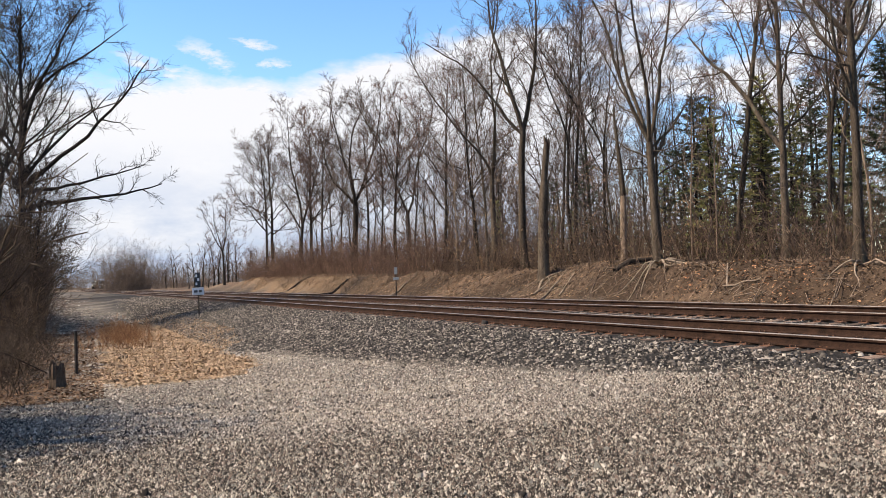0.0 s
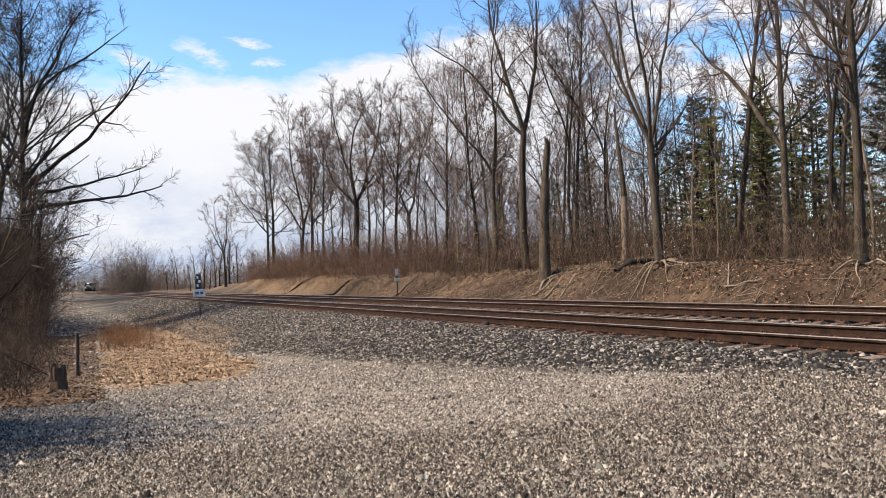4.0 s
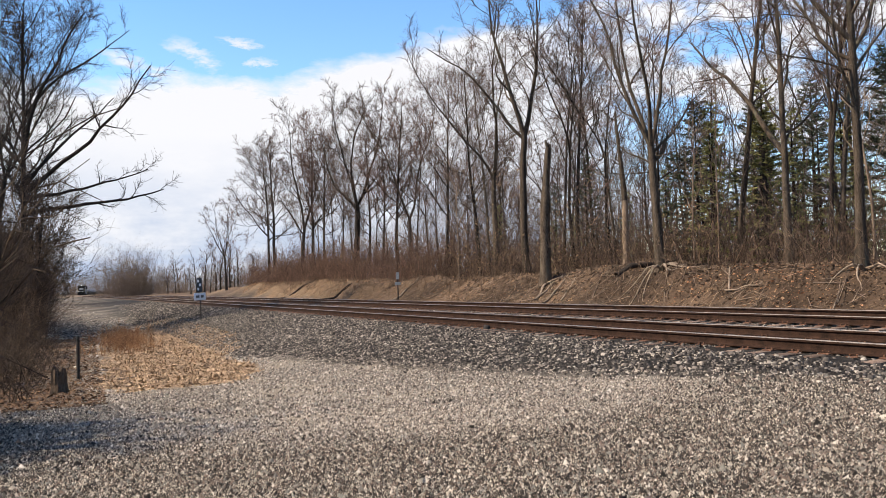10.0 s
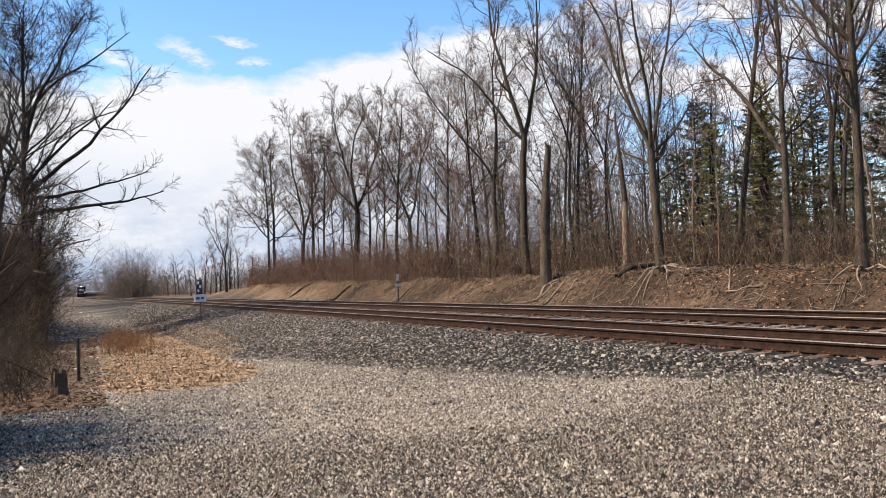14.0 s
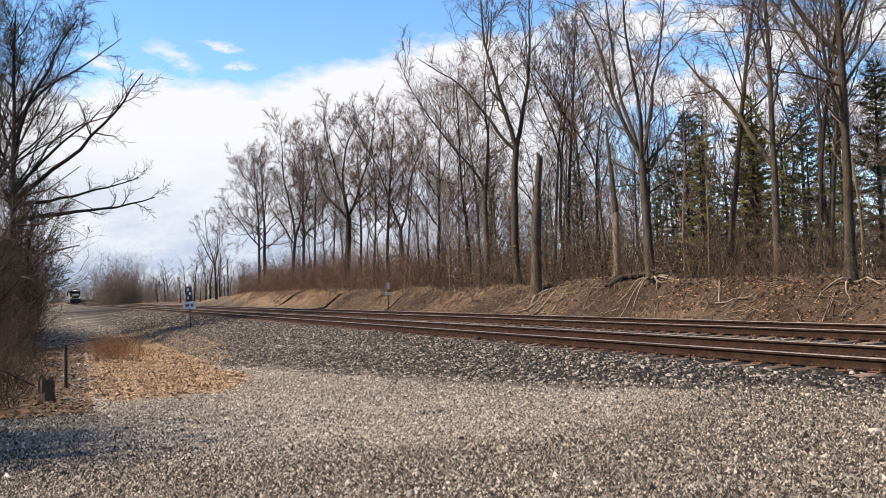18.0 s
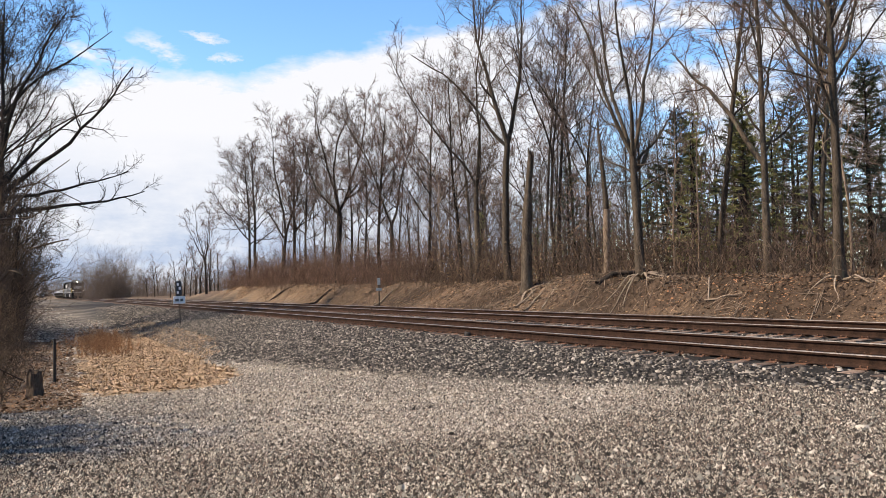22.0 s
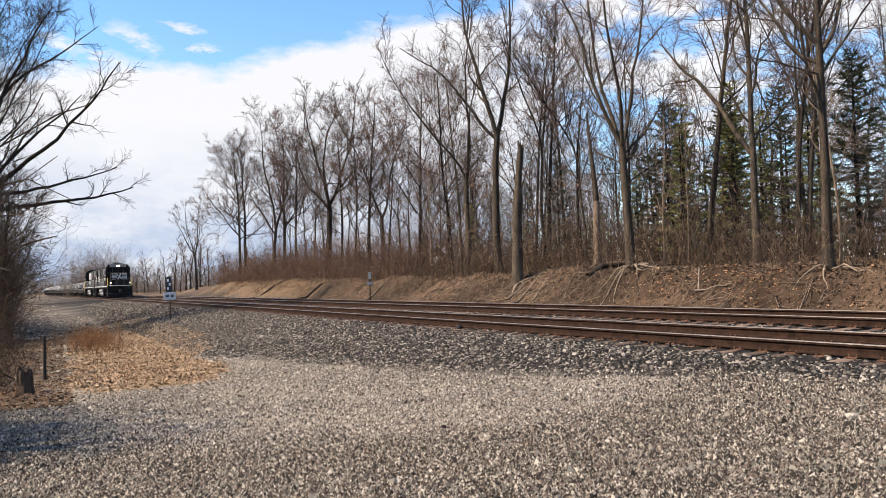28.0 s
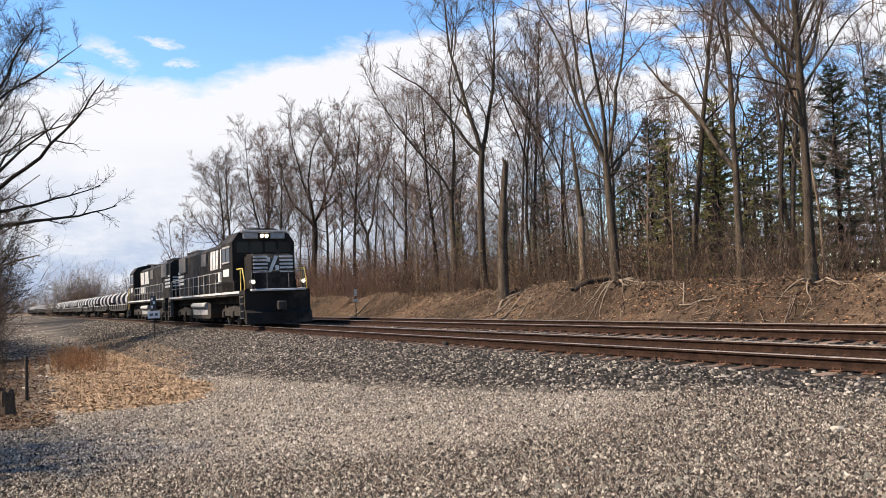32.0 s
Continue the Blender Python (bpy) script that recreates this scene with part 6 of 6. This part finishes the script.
def build_train():
    """Vehicles as (object, metres behind the train's front, half wheelbase, pose in the vehicle's space)."""
    made = []
    one = Matrix.Identity(4)
    lead = locomotive("black diesel locomotive with white stripes and lit headlights", True)
    lead.scale = (1.06, 1.05, 1.05)
    made.append((lead, 11.7, 6.3, one))
    second = locomotive("second black diesel locomotive running cab to the rear", False)
    second.scale = (1.06, 1.05, 1.05)
    made.append((second, 34.9, 6.3, Matrix.Rotation(math.pi, 4, "Z")))
    car, load = coil_car(), coil()
    back = 46.6 + 8.8
    for k in range(15):
        c = car if k == 0 else copy_thing(car, one)
        made.append((c, back, 6.2, one))
        for j in range(4):
            q = load if k == 0 and j == 0 else copy_thing(load, one)
            made.append((q, back, 6.2, Matrix.Translation((6.3 - 4.2 * j, 0, 1.99))))
        back += 17.6
    return made


TRAIN = build_train()

# ---- loose stones, leaves and grass: real pieces too many to count ----
def scatter_stones(name, label, xs, ys, size, seed, material, sink=0.35, flat=0.7):
    """Rough six-sided stones that lie on the ground at those places."""
    g = np.random.default_rng(seed)
    n = len(xs)
    z = height(xs, ys)[0]
    ring = np.array([(math.cos(2.094 * i), math.sin(2.094 * i), 0) for i in range(3)])
    block = np.concatenate([ring * 1.15 + (0, 0, -0.8), np.roll(ring, 0, 0) * 0.72 + (0, 0, 0.8)])
    v = block[None] + g.uniform(-0.34, 0.34, (n, 6, 3))
    v *= (size * g.lognormal(0, 0.35, n))[:, None, None] * np.stack([g.uniform(0.75, 1.35, n), g.uniform(0.75, 1.35, n), flat * g.uniform(0.6, 1.3, n)], 1)[:, None, :] * 0.55
    a, b = g.uniform(0, 6.28, n), g.normal(0, 0.45, n)
    ca, sa, cb, sb = np.cos(a), np.sin(a), np.cos(b), np.sin(b)
    x1, z1 = v[..., 0] * cb[:, None] - v[..., 2] * sb[:, None], v[..., 0] * sb[:, None] + v[..., 2] * cb[:, None]
    x2, y2 = x1 * ca[:, None] - v[..., 1] * sa[:, None], x1 * sa[:, None] + v[..., 1] * ca[:, None]
    out = np.stack([x2 + xs[:, None], y2 + ys[:, None], z1 + (z + size * (0.5 * flat - sink))[:, None]], -1).reshape(-1, 3)
    q = np.array([(3, 4, 5), (0, 1, 4), (0, 4, 3), (1, 2, 5), (1, 5, 4), (2, 0, 3), (2, 3, 5)])
    f = (q[None] + (np.arange(n) * 6)[:, None, None]).reshape(-1, 3)
    ob = link_part(name, fast_mesh(name, out, f, material, False), None)
    return tagged(ob, label, "stones", kind="stuff")


def gravel_chips(name, label, xs, ys, size, seed, material):
    """Small angular chips, each a rough three-sided point with a tilted top."""
    g = np.random.default_rng(seed)
    n = len(xs)
    z = height(xs, ys)[0]
    a = g.uniform(0, 6.28, n)
    r = size * g.lognormal(0, 0.38, n)
    ring = np.stack([np.stack([np.cos(a + 2.094 * k + g.normal(0, 0.3, n)), np.sin(a + 2.094 * k + g.normal(0, 0.3, n)), g.uniform(-0.55, 0.1, n)], 1) * r[:, None] * g.uniform(0.7, 1.15, n)[:, None] for k in range(3)], 1)
    peak = np.stack([g.normal(0, 0.35, n), g.normal(0, 0.35, n), g.uniform(0.6, 1.3, n)], 1) * r[:, None]
    v = np.concatenate([ring, peak[:, None]], 1)
    v[..., 0] += xs[:, None]
    v[..., 1] += ys[:, None]
    v[..., 2] += z[:, None]
    q = np.array([(0, 1, 3), (1, 2, 3), (2, 0, 3)])
    f = (q[None] + (np.arange(n) * 4)[:, None, None]).reshape(-1, 3)
    ob = link_part(name, fast_mesh(name, v.reshape(-1, 3), f, material, False), None)
    return tagged(ob, label, "stones", kind="stuff")


def lot_places(count, y0, y1, seed, power=1.0):
    """Places on the gravel lot inside the stretch that the camera overlooks."""
    g = np.random.default_rng(seed)
    y = y0 + (y1 - y0) * g.random(count) ** power
    x = y * g.uniform(-0.62, 0.60, count)
    s, n = line_coords(x, y)
    keep = (n < -toe(s) + 0.3) & (straw_zone(x, y) < 0.4) & ((x + 0.425 * y > g.normal(0, 0.4, count)) | (y < 16 + g.normal(0, 0.5, count)))
    return x[keep], y[keep]


def bed_places(count, s0, s1, n0, n1, seed):
    g = np.random.default_rng(seed)
    x, y, _ = on_line(g.uniform(s0, s1, count), g.uniform(n0, n1, count))
    q, m = line_coords(x, y)
    keep = (y > 3.5) & (m > -toe(q) + g.normal(0, 0.12, count))
    return x[keep], y[keep]


x, y = lot_places(300000, 4.6, 11.5, 1, 0.95)
dark = coarse(x, y) > np.random.default_rng(41).random(len(x))
gravel_chips("gravel", "coarse dark gravel stones on the lot", x[dark], y[dark], 0.0122, 1, STONE_DARK)
gravel_chips("gravel", "coarse pale gravel stones on the lot", x[~dark], y[~dark], 0.012, 51, STONE)
x, y = lot_places(170000, 11.0, 26.0, 2, 1.1)
dark = coarse(x, y) > np.random.default_rng(42).random(len(x))
gravel_chips("gravel", "fine trodden gravel of the lot", x[~dark], y[~dark], 0.0155, 2, STONE)
gravel_chips("gravel", "dark gravel beside the shoulder of the track", x[dark], y[dark], 0.018, 52, STONE_DARK)
x, y = lot_places(2500, 4.8, 20.0, 23)
scatter_stones("gravel", "rounder stones among the gravel", x, y, 0.036, 24, STONE_DARK)
g = np.random.default_rng(31)
y = 44 + 70 * g.random(22000) ** 1.5
x = y * g.uniform(-0.475, -0.29, len(y))
s, n = line_coords(x, y)
keep = (n < -toe(s)) & (straw_zone(x, y) * smooth(56, 46, y) < 0.4)
scatter_stones("gravel", "grey stones of the gravel road along the line", x[keep], y[keep], 0.075, 32, STONE, 0.38)
x, y = lot_places(70, 5.0, 24.0, 3)
scatter_stones("gravel", "larger loose stones strewn over the lot", x, y, 0.055, 3, STONE, 0.3)
x, y = lot_places(26000, 25.0, 60.0, 21, 1.4)
scatter_stones("gravel", "grey gravel in the dip by the track", x, y, 0.06, 22, STONE, 0.38)
x, y = bed_places(88000, -14, 38, -6.2, -1.45, 4)
scatter_stones("ballast", "rough dark ballast stones on the shoulder of the track", x, y, 0.038, 4, BALLAST_STONE, 0.25)
x, y = bed_places(24000, -70, -14, -7.0, -1.45, 5)
scatter_stones("ballast", "rough ballast stones along the far shoulder", x, y, 0.062, 5, BALLAST_STONE, 0.25)
x, y = bed_places(22000, -20, 40, -1.45, 6.6, 6)
scatter_stones("ballast", "ballast stones between the ties", x, y, 0.044, 6, BALLAST_STONE, 0.3)


def scatter_leaves(name, label, xs, ys, size, seed, material, lift=0.02, tall=0.5):
    """Curled leaves or blades: bent strips of two faces."""
    g = np.random.default_rng(seed)
    n = len(xs)
    z = height(xs, ys)[0]
    a = g.uniform(0, 6.28, n)
    l = size * g.lognormal(0, 0.3, n)
    d = np.stack([np.cos(a), np.sin(a), np.zeros(n)], 1)
    w = np.stack([-np.sin(a), np.cos(a), g.normal(0, 0.5, n)], 1) * (l * 0.32)[:, None]
    base = np.stack([xs, ys, z + lift * g.random(n)], 1)
    up = np.zeros((n, 3))
    up[:, 2] = l * tall * g.uniform(0.2, 1.0, n)
    p0, p1, p2 = base - d * l[:, None] * 0.5, base + up * 0.5, base + d * l[:, None] * 0.5 + up * g.uniform(-0.1, 1.0, n)[:, None]
    v = np.stack([p0 - w * 0.4, p0 + w * 0.4, p1 - w, p1 + w, p2 - w * 0.3, p2 + w * 0.3], 1).reshape(-1, 3)
    q = np.array([(0, 1, 3, 2), (2, 3, 5, 4)])
    f = (q[None] + (np.arange(n) * 6)[:, None, None]).reshape(-1, 4)
    ob = link_part(name, fast_mesh(name, v, f, material, False), None)
    return tagged(ob, label, "leaves", kind="stuff")


x, y = bed_places(70000, -60, 40, 6.6, 13.0, 7)
keep = waves(x, y, 0.55, 6.0) + np.random.default_rng(8).normal(0, 0.5, len(x)) > -0.3
scatter_leaves("leaf_litter", "fallen brown leaves on the earth bank", x[keep], y[keep], 0.06, 7, DRY_LEAF)
x, y = bed_places(5200, 18, 33, 7.0, 11.5, 73)
keep = waves(x, y, 0.7, 2.0) + np.random.default_rng(74).normal(0, 0.4, len(x)) > 0.0
scatter_leaves("leaf_litter", "fallen orange-brown leaves below the thick trunk", x[keep], y[keep], 0.06, 75, ORANGE_LEAF)
g = np.random.default_rng(12)
y = 16 + 30 * g.random(26000) ** 1.2
x = -0.42 * y + 0.3 - abs(g.normal(0, 3.0, len(y)))
scatter_leaves("leaf_litter", "fallen brown leaves under the thicket", x, y, 0.05, 9, LEAF_SHADE)


def grass_blades(count, seed):
    g = np.random.default_rng(seed)
    y = g.uniform(18, 58, count)
    x = g.uniform(-0.56, -0.15, count) * y
    s, n = line_coords(x, y)
    keep = (straw_zone(x, y) > 0.35 + 0.3 * g.random(count)) & (n < -4.6)
    x, y = x[keep], y[keep]
    k = len(x)
    z = height(x, y)[0]
    l = g.uniform(0.06, 0.24, k)
    a = g.uniform(0, 6.28, k)
    lean = g.uniform(0.3, 1.3, k)
    tip = np.stack([x + np.cos(a) * l * lean, y + np.sin(a) * l * lean, z + l * 0.75], 1)
    base = np.stack([x, y, z - 0.01], 1)
    mid = base * 0.5 + tip * 0.5
    mid[:, 2] += l * 0.2
    w = np.stack([-np.sin(a), np.cos(a), np.zeros(k)], 1) * 0.011
    v = np.stack([base - w, base + w, mid - w, mid + w, tip - w * 0.3, tip + w * 0.3], 1).reshape(-1, 3)
    q = np.array([(0, 1, 3, 2), (2, 3, 5, 4)])
    f = (q[None] + (np.arange(k) * 6)[:, None, None]).reshape(-1, 4)
    ob = link_part("dry_grass", fast_mesh("dry_grass", v, f, DRY_GRASS, False), None)
    tagged(ob, "flattened tan dry grass in the dip beside the lot", "grass", kind="stuff")


g = np.random.default_rng(15)
y = 18 + 40 * g.random(110000) ** 1.3
x = g.uniform(-0.46, -0.17, 110000) * y
s, n = line_coords(x, y)
keep = (straw_zone(x, y) > 0.3 + 0.4 * g.random(len(x))) & (n < -4.6)
scatter_leaves("leaf_litter", "thick tan fallen leaves in the dip beside the lot", x[keep], y[keep], 0.055, 16, DRY_GRASS, 0.012, 0.35)
grass_blades(6000, 14)


def strew_sticks(label, count, s0, s1, n0, n1, seed, longest):
    """Dead sticks that lie about on the ground."""
    g = np.random.default_rng(seed)
    x, y, _ = on_line(g.uniform(s0, s1, count), g.uniform(n0, n1, count))
    a, l = g.uniform(0, 6.28, count), longest * g.random(count) ** 1.6 + 0.15
    ex, ey = x + l * np.cos(a), y + l * np.sin(a)
    r = (0.006 + 0.012 * l * g.random(count))[:, None]
    p = np.column_stack([x, y, height(x, y)[0] + 0.02])
    e = np.column_stack([ex, ey, height(ex, ey)[0] + 0.03 + 0.12 * l * g.random(count)])
    ob = link_part("fallen_sticks", fast_mesh("fallen_sticks", *sticks(np.hstack([p, e, r, r * 0.5])), STICK, False), None)
    tagged(ob, label, "sticks", kind="stuff")


x, y = bed_places(11000, 0, 42, 6.6, 11.0, 71)
scatter_stones("earth_clods", "crumbled dark earth clods on the eroded bank", x, y, 0.07, 72, EARTH_CLOD, 0.3)
strew_sticks("dead sticks and twigs strewn over the bank", 6500, -50, 42, 7.0, 14.0, 61, 1.1)
strew_sticks("pale broken branches heaped on the eroded bank", 120, 3, 14, 7.2, 9.4, 63, 1.5)
strew_sticks("dead sticks strewn under the thicket", 420, -8, 22, -19.0, -10.0, 62, 1.2)


# ---- everything that moves ----
def run(t):
    """How far the train's front has come along the line."""
    late = float(np.interp(t, (25, 26, 27, 28, 29, 30, 31, 32), (0, 0.5, 1.3, 1.9, 3.0, 3.6, 2.7, 1.1)))
    return 1.0 + 21.72 * (t - 32) + 0.17 * (t - 32) ** 2 + late


def motions():
    times = [float(k) for k in range(33)]
    for vehicle, back, base, seat in TRAIN:
        rows = []
        for t in times:
            s = run(t) - back
            xa, ya, _ = on_line(s - base, 0)
            xb, yb, _ = on_line(s + base, 0)
            rows.append((t, pose((xa + xb) / 2, (ya + yb) / 2, RAIL_Z, 0, 0, math.degrees(math.atan2(yb - ya, xb - xa))) @ seat))
        walk(vehicle, rows)
    walk(clouds, [(t, pose(0, 0, EYE, 1.25 * t / 32, 0, 3.1 * t / 32)) for t in (0, 8, 16, 24, 32)])


motions()
